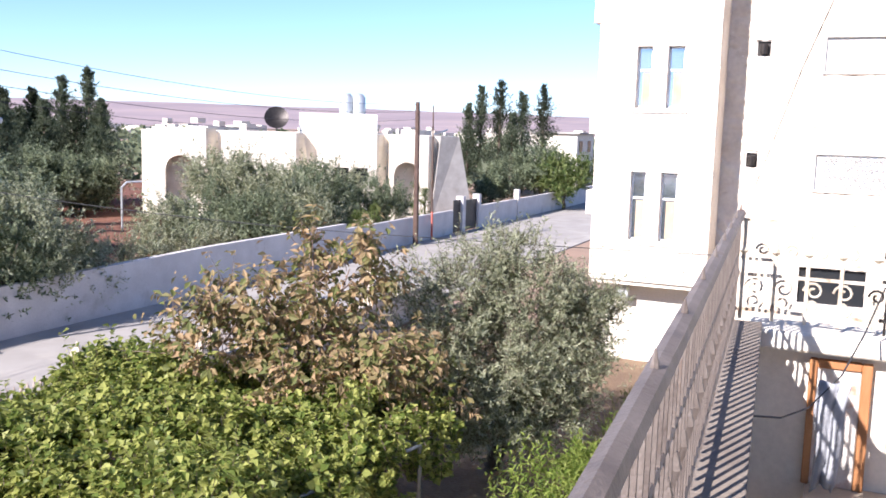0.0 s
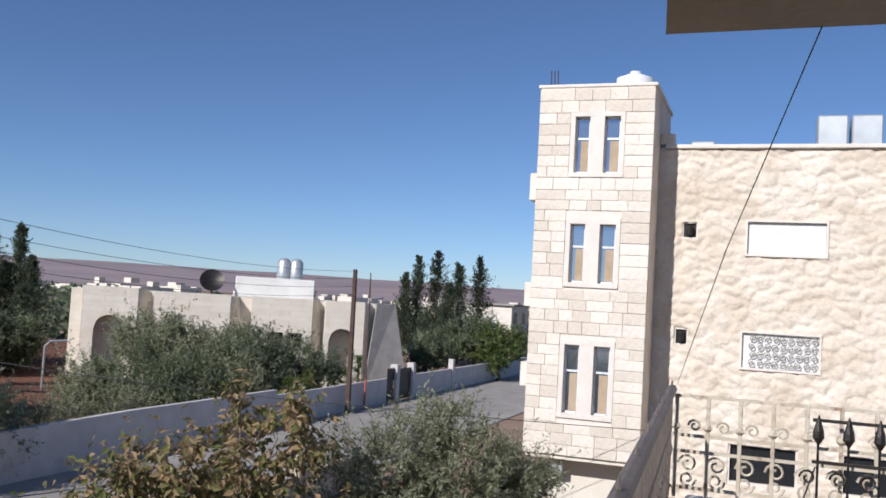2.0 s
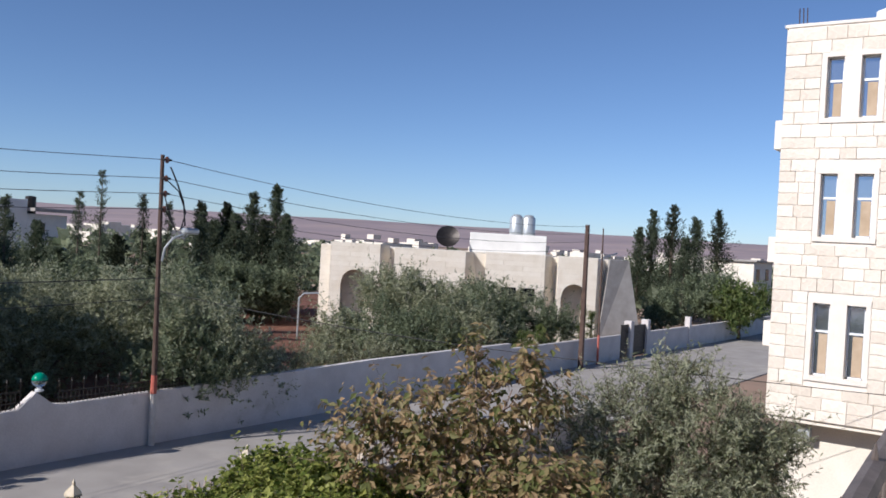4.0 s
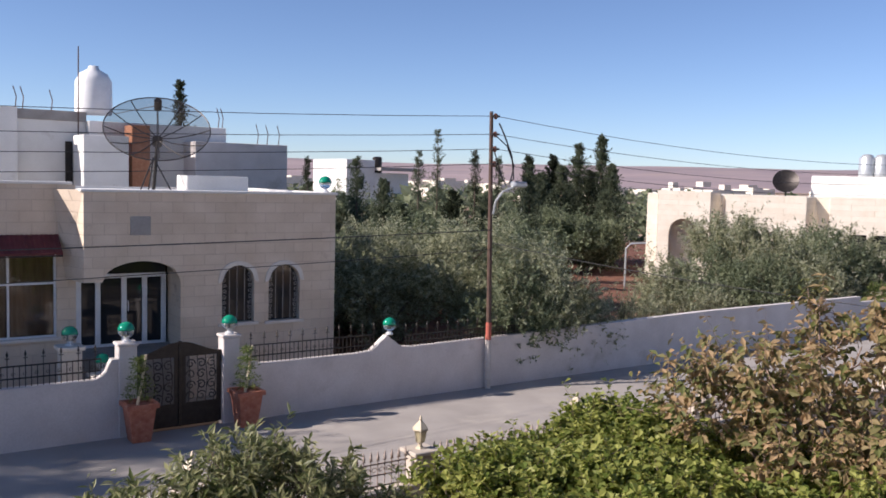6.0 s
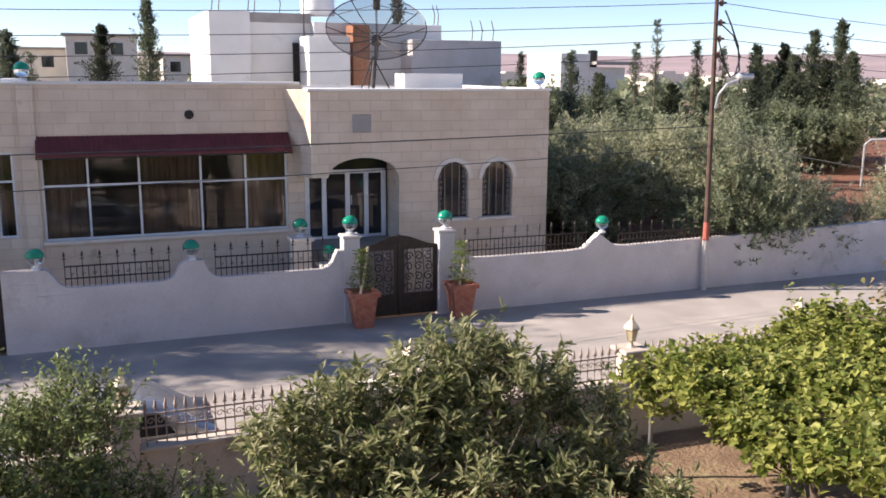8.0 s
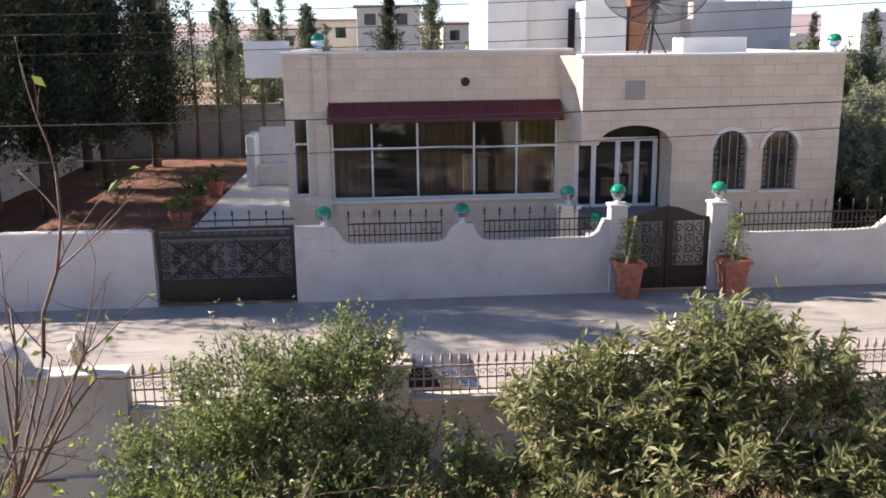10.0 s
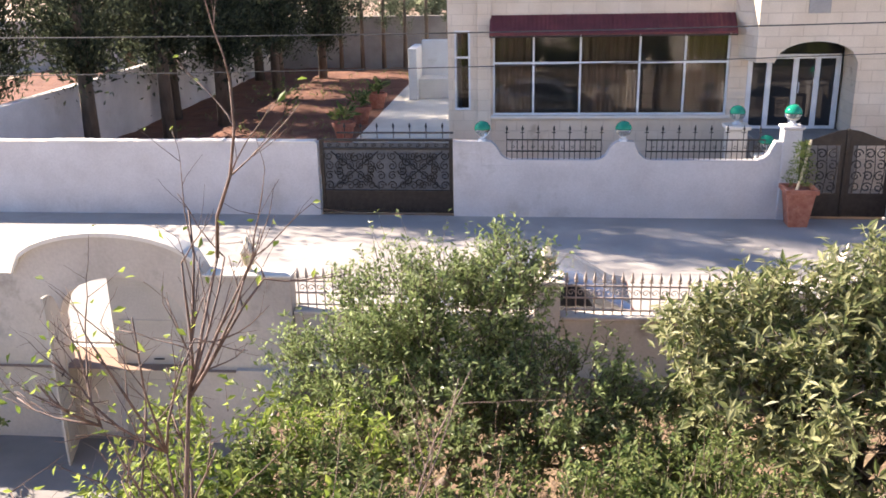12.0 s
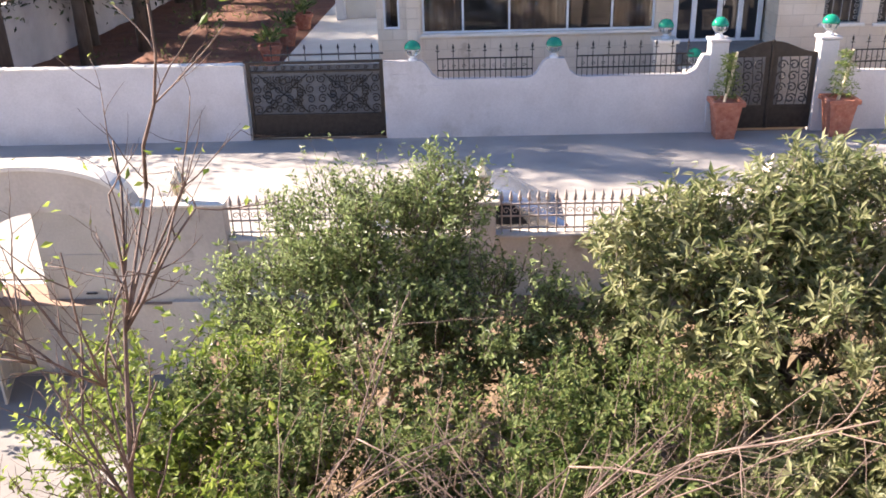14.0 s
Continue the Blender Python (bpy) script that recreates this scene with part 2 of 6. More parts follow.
# ---- mesh helpers ----
class Geo:
    """Vertices and faces of one mesh, in world metres."""

    def __init__(self):
        self.v, self.f, self.weld = [], [], False

    def add(self, verts, faces):
        n = len(self.v)
        self.v.extend(tuple(p) for p in verts)
        self.f.extend(tuple(i + n for i in q) for q in faces)
        return self

    def box(self, x0, x1, y0, y1, z0, z1, c=0.0):
        if c <= 0:
            v = [(x, y, z) for z in (z0, z1) for y in (y0, y1) for x in (x0, x1)]
            return self.add(v, [(0, 2, 3, 1), (4, 5, 7, 6), (0, 1, 5, 4), (2, 6, 7, 3), (0, 4, 6, 2), (1, 3, 7, 5)])
        bm = bmesh.new()
        bmesh.ops.create_cube(bm, size=1.0, matrix=Matrix.Translation(((x0 + x1) / 2, (y0 + y1) / 2, (z0 + z1) / 2)) @ Matrix.Diagonal((x1 - x0, y1 - y0, z1 - z0, 1)))
        bmesh.ops.bevel(bm, geom=bm.edges[:], offset=c, segments=1, affect="EDGES")
        bm.verts.index_update()
        self.add([p.co for p in bm.verts], [[q.index for q in f.verts] for f in bm.faces])
        bm.free()
        return self

    def prism(self, x0, x1, y0, y1, za0, zb0, za1, zb1):
        """A wall strip whose lower and upper edge may slope: a at x0, b at x1."""
        v = [(x0, y0, za0), (x1, y0, zb0), (x0, y1, za0), (x1, y1, zb0), (x0, y0, za1), (x1, y0, zb1), (x0, y1, za1), (x1, y1, zb1)]
        return self.add(v, [(0, 2, 3, 1), (4, 5, 7, 6), (0, 1, 5, 4), (2, 6, 7, 3), (0, 4, 6, 2), (1, 3, 7, 5)])

    def tube(self, pts, r, n=6, r1=None, cap=True):
        pts = [Vector(p) for p in pts]
        r1 = r if r1 is None else r1
        base = len(self.v)
        side = None
        for i, p in enumerate(pts):
            d = (pts[min(i + 1, len(pts) - 1)] - pts[max(i - 1, 0)]).normalized()
            if side is None:
                side = d.cross(Vector((0, 0, 1)) if abs(d.z) < 0.9 else Vector((1, 0, 0))).normalized()
            side = (side - d * side.dot(d)).normalized()
            up = d.cross(side)
            rr = r + (r1 - r) * i / max(1, len(pts) - 1)
            for k in range(n):
                a = 2 * math.pi * k / n
                self.v.append(tuple(p + (side * math.cos(a) + up * math.sin(a)) * rr))
        for i in range(len(pts) - 1):
            for k in range(n):
                a, b = base + i * n + k, base + i * n + (k + 1) % n
                self.f.append((a, b, b + n, a + n))
        if cap:
            self.f.append(tuple(base + k for k in reversed(range(n))))
            self.f.append(tuple(base + (len(pts) - 1) * n + k for k in range(n)))
        return self

    def lathe(self, x, y, prof, n=16):
        """prof: rows of (radius, z) from below to above."""
        base = len(self.v)
        for r, z in prof:
            for k in range(n):
                a = 2 * math.pi * k / n
                self.v.append((x + r * math.cos(a), y + r * math.sin(a), z))
        for i in range(len(prof) - 1):
            for k in range(n):
                a, b = base + i * n + k, base + i * n + (k + 1) % n
                self.f.append((a, b, b + n, a + n))
        self.f.append(tuple(base + k for k in reversed(range(n))))
        self.f.append(tuple(base + (len(prof) - 1) * n + k for k in range(n)))
        return self

    def scroll(self, c, u, w, r, turns=1.25, th=0.012, start=0.0, n=5):
        """A flat spiral of bar round c in the plane of u and w."""
        u, w, c = Vector(u), Vector(w), Vector(c)
        pts = []
        for i in range(15):
            k = i / 14
            a = start + 2 * math.pi * turns * k
            pts.append(c + (u * math.cos(a) + w * math.sin(a)) * r * (1 - 0.75 * k))
        return self.tube(pts, th, n)

    def moved(self, fn):
        self.v = [fn(p) for p in self.v]
        return self

    def obj(self, name, material, parent=None, label="", smooth=False, base=None):
        off = Vector(base) if base else (BASE[parent.name] if parent else Vector((0, 0, 0)))
        me = bpy.data.meshes.new(name)
        me.from_pydata([(p[0] - off.x, p[1] - off.y, p[2] - off.z) for p in self.v], [], self.f)
        if smooth:
            me.polygons.foreach_set("use_smooth", [True] * len(me.polygons))
        if self.weld:
            bm = bmesh.new()
            bm.from_mesh(me)
            bmesh.ops.remove_doubles(bm, verts=bm.verts[:], dist=0.0004)
            bm.to_mesh(me)
            bm.free()
        me.materials.append(material)
        ob = new(name, me)
        if parent:
            ob.parent = parent
        else:
            ob.location = off
        BASE[ob.name] = off
        if label:
            tagged(ob, label)
        return ob


BASE = {}


def thing(name, at, label, category, group="", kind=""):
    e = new(name)
    e.location = at
    e.empty_display_size = 0.2
    BASE[e.name] = Vector(at)
    return tagged(e, label, category, group, kind)


def part(name, g, material, parent, label="", smooth=False):
    return g.obj(name, material, parent, label, smooth)


def solo(name, g, material, base, label, category, group="", kind="", smooth=False):
    return tagged(g.obj(name, material, None, "", smooth, base), label, category, group, kind)


def setting(name, g, material, label, category, smooth=False):
    return tagged(g.obj(name, material, None, "", smooth), label, category, "", "structure")


def arch_z(x, o):
    xa, xb, za, zb, rise = o
    if rise <= 0:
        return zb
    k = (x - (xa + xb) / 2) / ((xb - xa) / 2)
    return zb - rise + rise * math.sqrt(max(0.0, 1 - k * k))


def wall_x(g, x0, x1, y0, y1, z0, z1, openings=(), top=None):
    """A wall along x with openings (xa, xb, za, zb, rise of the arch); top gives its upper edge as a function of x."""
    g.weld = True
    cuts = {x0, x1}
    for xa, xb, za, zb, rise in openings:
        cuts |= {xa + (xb - xa) * k / 14 for k in range(15)} if rise > 0 else {xa, xb}
    if top:
        cuts |= {x0 + (x1 - x0) * k / 60 for k in range(61)}
    cuts = sorted(c for c in cuts if x0 - 1e-6 <= c <= x1 + 1e-6)
    for a, b in zip(cuts, cuts[1:]):
        if b - a < 1e-5:
            continue
        mid = (a + b) / 2
        lo = [(z0, z0)]
        hi = []
        for o in sorted((o for o in openings if o[0] < mid < o[1]), key=lambda o: o[2]):
            hi.append((o[2], o[2]))
            lo.append((arch_z(a, o), arch_z(b, o)))
        hi.append((top(a), top(b)) if top else (z1, z1))
        for (l0, l1), (h0, h1) in zip(lo, hi):
            if max(h0 - l0, h1 - l1) > 1e-4:
                g.prism(a, b, y0, y1, l0, l1, h0, h1)
    return g


def swap(g):
    """Turns what was built along x to run along y."""
    return g.moved(lambda p: (p[1], p[0], p[2]))


rng = np.random.default_rng(7)


def blades(p, d, face, size, shape, r):
    """Leaf blades at p along d, each a folded lozenge turned towards face."""
    n = len(p)
    s = np.cross(d, face)
    s /= np.linalg.norm(s, axis=1, keepdims=True) + 1e-9
    nrm = np.cross(s, d)
    ln = size * r.uniform(0.55, 1.25, (n, 1))
    w = ln * shape * 0.5
    v = np.empty((n, 4, 3))
    v[:, 0] = p
    v[:, 1] = p + d * ln * 0.5 + s * w + nrm * w * 0.35
    v[:, 2] = p + d * ln - nrm * w * 0.3
    v[:, 3] = p + d * ln * 0.5 - s * w + nrm * w * 0.35
    g = Geo()
    g.v = [tuple(q) for q in v.reshape(-1, 3)]
    f = np.arange(n)[:, None] * 4
    g.f = [tuple(q) for q in np.concatenate([f + [0, 1, 2], f + [0, 2, 3]], 1).reshape(-1, 3)]
    return g


def leaves(centres, size, shape=0.45, up=0.35, count=12, spread=0.22, droop=0.0, seed=1):
    """Leaf blades scattered in clumps round the centres."""
    r = np.random.default_rng(seed)
    c = np.repeat(np.asarray(centres, float), count, 0)
    n = len(c)
    out = r.normal(0, 1, (n, 3))
    out /= np.linalg.norm(out, axis=1, keepdims=True)
    p = c + out * spread * 1.5 * r.uniform(0.15, 1.15, (n, 1)) ** 0.7 * (1, 1, 0.85)
    d = r.normal(0, 1, (n, 3)) + out * 0.5
    d[:, 2] = d[:, 2] * 0.6 - droop
    d /= np.linalg.norm(d, axis=1, keepdims=True)
    nn = r.normal(0, 0.55, (n, 3)) + out * 1.1
    nn[:, 2] += up
    return blades(p, d, nn, size, shape, r)


def shell(blobs, per_volume, seed=1, inner=0.45, inset=0.0):
    """Twig ends in the outer part of some ellipsoids (x, y, z, rx, ry, rz), with gaps, and the middle that each grows away from."""
    r = np.random.default_rng(seed)
    out, mids = [], []
    for x, y, z, a, b, c in blobs:
        a, b, c = (max(0.4 * q, q - inset) for q in (a, b, c))
        n = max(6, int(per_volume * (a * b + b * c + a * c)))
        d = r.normal(0, 1, (n, 3))
        d /= np.linalg.norm(d, axis=1, keepdims=True)
        rad = r.uniform(inner, 1.0, (n, 1)) ** 0.6 * r.choice([1.0, 0.86, 1.12], (n, 1))
        out.append(np.array([x, y, z]) + d * rad * (a, b, c))
        mids.append(np.tile((x, y, z - 0.3 * c), (n, 1)))
    return np.concatenate(out), np.concatenate(mids)


def sprays(centres, mids, size, shape, twigs, per, length, rise=0.5, droop=0.0, whorl=0.0, seed=1):
    """Leafy shoots that grow up and away from the crown's middle; whorl gathers the leaves at the shoot's end. Gives the leaves and the shoots."""
    r = np.random.default_rng(seed)
    c, m = np.repeat(centres, twigs, 0), np.repeat(mids, twigs, 0)
    n = len(c)
    o = c - m
    o /= np.linalg.norm(o, axis=1, keepdims=True) + 1e-6
    d = o * 0.9 + r.normal(0, 0.5, (n, 3))
    d[:, 2] += rise
    d /= np.linalg.norm(d, axis=1, keepdims=True)
    ln = length * r.uniform(0.45, 1.25, (n, 1)) * np.where(r.random((n, 1)) < 0.05, 1.9, 1.0)
    c = c + r.normal(0, length * 0.25, (n, 3))
    stems = Geo()
    side = np.cross(d, (0.3, 0.5, 0.81))
    side /= np.linalg.norm(side, axis=1, keepdims=True) + 1e-9
    back = np.cross(side, d)
    q = np.stack([c + side * 0.007, c - side * 0.004 + back * 0.006, c - side * 0.004 - back * 0.006, c + d * ln], 1)
    stems.v = [tuple(p) for p in q.reshape(-1, 3)]
    f = np.arange(n)[:, None] * 4
    stems.f = [tuple(p) for p in np.concatenate([f + [0, 1, 3], f + [1, 2, 3], f + [2, 0, 3]], 1).reshape(-1, 3)]
    dd, ll, cc = np.repeat(d, per, 0), np.repeat(ln, per, 0), np.repeat(c, per, 0)
    n = len(dd)
    k = whorl + (1 - whorl) * r.uniform(0.0, 1.0, (n, 1))
    p = cc + dd * ll * k + r.normal(0, 0.012, (n, 3))
    a = r.normal(0, 1, (n, 3))
    a -= dd * np.sum(a * dd, 1, keepdims=True)
    a /= np.linalg.norm(a, axis=1, keepdims=True) + 1e-9
    leaf = dd * r.uniform(0.2, 0.9, (n, 1)) + a * 0.8
    leaf[:, 2] -= droop
    leaf /= np.linalg.norm(leaf, axis=1, keepdims=True)
    return blades(p, leaf, dd * 0.9 + r.normal(0, 0.3, (n, 3)) + (0, 0, 0.25), size, shape, r), stems


def limbs(base, ends, r0, mid=0.45, seed=1, n=6):
    """A trunk that forks into tapering limbs."""
    r = np.random.default_rng(seed)
    g = Geo()
    b = Vector(base)
    top = b + (sum((Vector(e) for e in ends), Vector()) / len(ends) - b) * mid
    fork = b.lerp(top, 0.75) + Vector(r.normal(0, 0.06, 3))
    g.tube([b, b.lerp(fork, 0.35) + Vector((0.05, -0.04, 0)), b.lerp(fork, 0.7) + Vector((-0.04, 0.05, 0)), fork], r0, n + 2, r0 * 0.65)
    for e in ends:
        e = Vector(e)
        k = Vector(r.normal(0, 0.12, 3))
        m = fork.lerp(e, 0.5) + k + Vector((0, 0, 0.15))
        g.tube([fork, fork.lerp(m, 0.5) + k * 0.3, m, m.lerp(e, 0.5) - k * 0.3, e], r0 * 0.5, n, r0 * 0.1)
        for _ in range(3):
            s = m.lerp(e, r.uniform(0, 0.8))
            t = s + Vector(r.normal(0, 0.4, 3)) + Vector((0, 0, 0.2))
            g.tube([s, s.lerp(t, 0.5) + Vector(r.normal(0, 0.05, 3)), t], r0 * 0.18, 5, r0 * 0.05)
    return g


def tree(name, base, blobs, leaf, size, shape, label, category, dens=10, twigs=6, per=12, length=0.4, rise=0.5, droop=0.0, whorl=0.0, r0=0.12, seed=1, bark=None, group="", inner=0.45, near=False):
    t = thing(name, base, label, category, group)
    ends = [(b[0], b[1], b[2] + b[5] * 0.2) for b in blobs]
    part("trunk", limbs(base, ends, r0, 0.5, seed), bark or BARK, t, "rough grey-brown bark", True)
    c, m = shell(blobs, dens, seed, inner, (0.7 if near else 0.3) * length)
    crown, stems = sprays(c, m, size, shape, twigs, per, length, rise, droop, whorl, seed + 50)
    part("crown", crown, leaf, t)
    if near:
        tagged(part("twigwork", stems, bark or BARK, t, "thin leafy shoots"), kind="stuff")
    return t


def cypress(base, height, radius, seed, label, leaf=None, name="cypress_tree", group="", dens=1.0, bare=0.08, taper=0.95):
    """A ragged spire: branches of uneven length that rise from a straight trunk, thinning to a leader."""
    t = thing(name, base, label, "tree", group)
    x, y, z = base
    part("trunk", Geo().tube([(x, y, z), (x + 0.03, y, z + height * 0.5), (x, y, z + height * 0.97)], radius * 0.09 + 0.04, 7, 0.015), BARK, t, "", True)
    r = np.random.default_rng(seed)
    n = int(165 * dens)
    h = bare + (0.97 - bare) * r.uniform(0, 1, n)
    prof = np.minimum((h - bare) * 5 + 0.35, 1.0) * np.clip(1.0 - h, 0, 1) ** taper
    a = r.uniform(0, 2 * np.pi, n)
    lump = 0.85 + 0.35 * np.sin(a * 3 + h * 19 + seed)
    ln = radius * 1.5 * prof * lump * r.uniform(0.3, 1.6, n) + 0.14
    el = np.radians(r.uniform(15, 62, n))
    d = np.stack([np.cos(a) * np.cos(el), np.sin(a) * np.cos(el), np.sin(el)], 1)
    o = np.stack([np.full(n, x), np.full(n, y), z + h * height - 0.45 * ln], 1)
    per = 30
    k = r.uniform(0.12, 1.0, (n * per, 1))
    dd, ll = np.repeat(d, per, 0), np.repeat(ln, per)[:, None]
    p = np.repeat(o, per, 0) + dd * ll * k + r.normal(0, 1, (n * per, 3)) * (ll * 0.13 * (1.15 - k) + 0.03)
    p[:, 2] += 0.15 * ll[:, 0] * k[:, 0] ** 2
    v = dd * 0.7 + r.normal(0, 0.5, (n * per, 3)) + (0, 0, 0.25)
    v /= np.linalg.norm(v, axis=1, keepdims=True)
    size = max(0.12, min(0.24, radius * 0.12))
    part("crown", blades(p, v, r.normal(0, 1, (n * per, 3)) + dd, size, 0.34, r), leaf or CYPRESS, t)
    return t


# ---- ground, road, distance ----
setting("ground", Geo().add([(-4000, -4000, -0.06), (4000, -4000, -0.06), (4000, 4000, -0.06), (-4000, 4000, -0.06), (-14, 2, -0.06), (-3.9, 2, -0.06), (-3.9, 13.05, -0.06), (-14, 13.05, -0.06)], [(0, 1, 5, 4), (1, 2, 6, 5), (2, 3, 7, 6), (3, 0, 4, 7)]), PLAIN, "brown plain with scattered scrub reaching the hills", "ground")
setting("road", Geo().box(-80, 140, 14.0, 22.25, -0.3, 0.0), ROADM, "pale worn asphalt street with dusty patches", "road")


def sheet(name, x0, x1, y0, y1, z, material, label, category, amp=0.05, step=0.5):
    """A stretch of uneven ground."""
    nx, ny = int((x1 - x0) / step), int((y1 - y0) / step)
    v = [(x0 + (x1 - x0) * i / nx, y0 + (y1 - y0) * j / ny, z + amp * noise.noise((i * step * 0.8, j * step * 0.8, z)) + amp * 0.5 * noise.noise((i * 2.1, j * 1.9, 3))) for j in range(ny + 1) for i in range(nx + 1)]
    f = [(j * (nx + 1) + i, j * (nx + 1) + i + 1, (j + 1) * (nx + 1) + i + 1, (j + 1) * (nx + 1) + i) for j in range(ny) for i in range(nx)]
    return setting(name, Geo().add(v, f), material, label, category, True)


sheet("garden_ground", -3.88, 30, -4, 13.1, -0.03, SOIL, "dry brown garden soil under the trees", "ground")
sheet("red_field", 13.5, 75, 22.6, 70, 0.02, REDSOIL, "bare red earth between olive trees", "ground", 0.12, 1.0)
sheet("red_garden", -30, -6.6, 22.6, 53, 0.05, REDSOIL, "tilled red-brown garden soil", "ground", 0.1, 0.6)
# The path's light cream colour stands in for sunlight on its concrete.
setting("garden_path", Geo().box(-6.55, -2.6, 22.6, 53, -0.2, 0.1, 0.02), CREAM, "concrete path beside the house, sunlight put into its pale colour", "pavement")
setting("front_yard", Geo().box(-2.6, 13.4, 22.5, 26, -0.2, 0.08), STAIR_FLOOR, "paved front yard behind the wall", "pavement")
setting("courtyard", Geo().box(-14, -3.9, 2, 13.15, -1.7, -1.45), PAVE, "concrete courtyard inside the arched gate, shade put into its grey", "pavement")

setting("wall_courtyard", Geo().box(-3.95, -3.85, 2, 13.05, -1.6, 0.0).box(-4.9, -3.85, 13.05, 13.14, -1.6, -0.02).box(-14, -3.95, 1.9, 2.0, -1.6, 0.0).box(-14.1, -14, 1.9, 13.1, -1.6, 0.0), GARDEN_WALL, "low retaining wall round the sunken courtyard", "wall")
# Ramp added to close the drop; its pale stone stands in for sunlight.
v = [(x, y, z) for x in (-8.4, -5.3) for y, z in ((13.998, -1.6), (13.998, -0.03), (13.9, -0.05), (13.46, -1.4), (13.46, -1.6))]
setting("gateway_ramp", Geo().add(v, [(4, 3, 2, 1, 0), (5, 6, 7, 8, 9), (0, 1, 6, 5), (1, 2, 7, 6), (2, 3, 8, 7), (3, 4, 9, 8)]), TRIM_STONE, "ramp down from the street gateway, sunlight put into its pale tone", "ramp")


def hills(name, dist, a0, a1, base, amp, seed, material, label):
    g = Geo()
    n = 160
    for k in range(n + 1):
        a = radians(a0 + (a1 - a0) * k / n)
        h = base + amp * (noise.noise((k * 0.045, seed, 0)) + 0.4 * noise.noise((k * 0.17, seed, 4)) + 0.12 * noise.noise((k * 0.6, seed, 8)))
        for d, z in ((dist * 0.55, -2), (dist * 0.8, h * 0.5 + 3), (dist, 6.5 + h), (dist * 1.1, h * 0.4)):
            g.v.append((d * math.sin(a), d * math.cos(a), z))
    for k in range(n):
        for j in range(3):
            i = k * 4 + j
            g.f.append((i, i + 4, i + 5, i + 1))
    return setting(name, g, material, label, "hills", True)


hills("backdrop_hills", 3200, -70, 120, 62, 18, 3.3, HILL, "mauve-brown hills on the horizon, haze put into their colour")

# scattered pale houses of the far town
g = Geo()
r = np.random.default_rng(5)
for _ in range(230):
    a, d = radians(r.uniform(-12, 78)), r.uniform(260, 1300)
    x, y, s = d * math.sin(a), d * math.cos(a), r.uniform(4, 9)
    z0 = max(0, (d - 900) * 0.02)
    g.box(x - s, x + s, y - s * 0.7, y + s * 0.7, z0 - 1, z0 + r.uniform(3, 6.5))
tagged(g.obj("far_town", CREAM), "small pale houses of a distant town", "houses", "", "stuff")
c = [(d * math.sin(a), d * math.cos(a), r.uniform(0.5, 3.5)) for a, d in zip(np.radians(r.uniform(-14, 80, 900)), r.uniform(95, 420, 900))]
tagged(leaves(c, 1.7, 0.7, 0.3, 26, 1.4, 0, 9).obj("far_woods", OLIVE_DARK), "distant olive groves and scrub", "woods", "", "stuff")

# ---- the white street wall with globes, gates and pots ----
WY0, WY1 = 22.2, 22.45


def wall_top(x):
    def dip(a, b, lo, hi):
        s = 0.42
        if x < a or x > b:
            return None
        k = min(1.0, min(x - a, b - x) / s)
        return hi - (hi - lo) * math.sqrt(max(0.0, 1 - (1 - k) ** 2))
    for a, b in ((-1.03, 1.85), (2.42, 5.75), (9.25, 13.35)):
        z = dip(a, b, 1.48, 1.95)
        if z is not None:
            return z
    if 14.1 < x:
        return 1.52
    if 13.35 <= x <= 14.1:
        return 1.94 - max(0, x - 13.85) * 1.6
    return 1.95


w = setting("wall_street", wall_x(Geo(), -2.1, 6.05, WY0, WY1, -0.2, 2, (), wall_top), WALL, "lavender-white painted street wall with scooped panels", "wall")
setting("wall_street_east", wall_x(Geo(), 8.6, 38.5, WY0, WY1, -0.2, 2, (), lambda x: wall_top(x) if x < 14.5 else 1.52 + min(0.24, (x - 14.5) * 0.018)), WALL, "long white painted street wall stepping down the road", "wall")
setting("wall_street_far", Geo().box(38.5, 52, WY0 + 0.05, WY1, -0.2, 1.5, 0.02), WALL, "lower white street wall by the villa", "wall")
setting("wall_street_west", wall_x(Geo(), -60, -5.6, WY0, WY1, -0.2, 1.93), WALL, "plain white painted wall of the garden", "wall")
g = Geo()
for k in range(34):
    x = -5.65 - k * 1.2
    g.box(x - 1.19, x - 0.01, WY0 - 0.03, WY1 + 0.03, 1.93, 1.965 + 0.01 * (k % 3), 0.012)
setting("trim_west_coping", g, TRIM_STONE, "pale cement coping on the garden wall", "coping")
setting("trim_panel", Geo().box(-0.62, -0.58, WY0 - 0.02, WY0 + 0.02, 0, 1.3).box(-1.4, -0.58, WY0 - 0.02, WY0 + 0.02, 1.3, 1.34).box(-1.42, -1.38, WY0 - 0.02, WY0 + 0.02, 1.3, 1.62).box(-1.9, -1.38, WY0 - 0.02, WY0 + 0.02, 1.6, 1.64), WALL, "shallow plaster relief on the street wall", "trim")
for x in (6.15, 8.8):
    solo("gate_pillar", Geo().box(x - 0.22, x + 0.22, WY0 - 0.04, WY1 + 0.1, -0.1, 2.26, 0.02).box(x - 0.26, x + 0.26, WY0 - 0.08, WY1 + 0.14, 2.26, 2.34, 0.02), WALL, (x, WY0, 0), "white gate pillar with a flat cap", "pillar", "gate pillars")


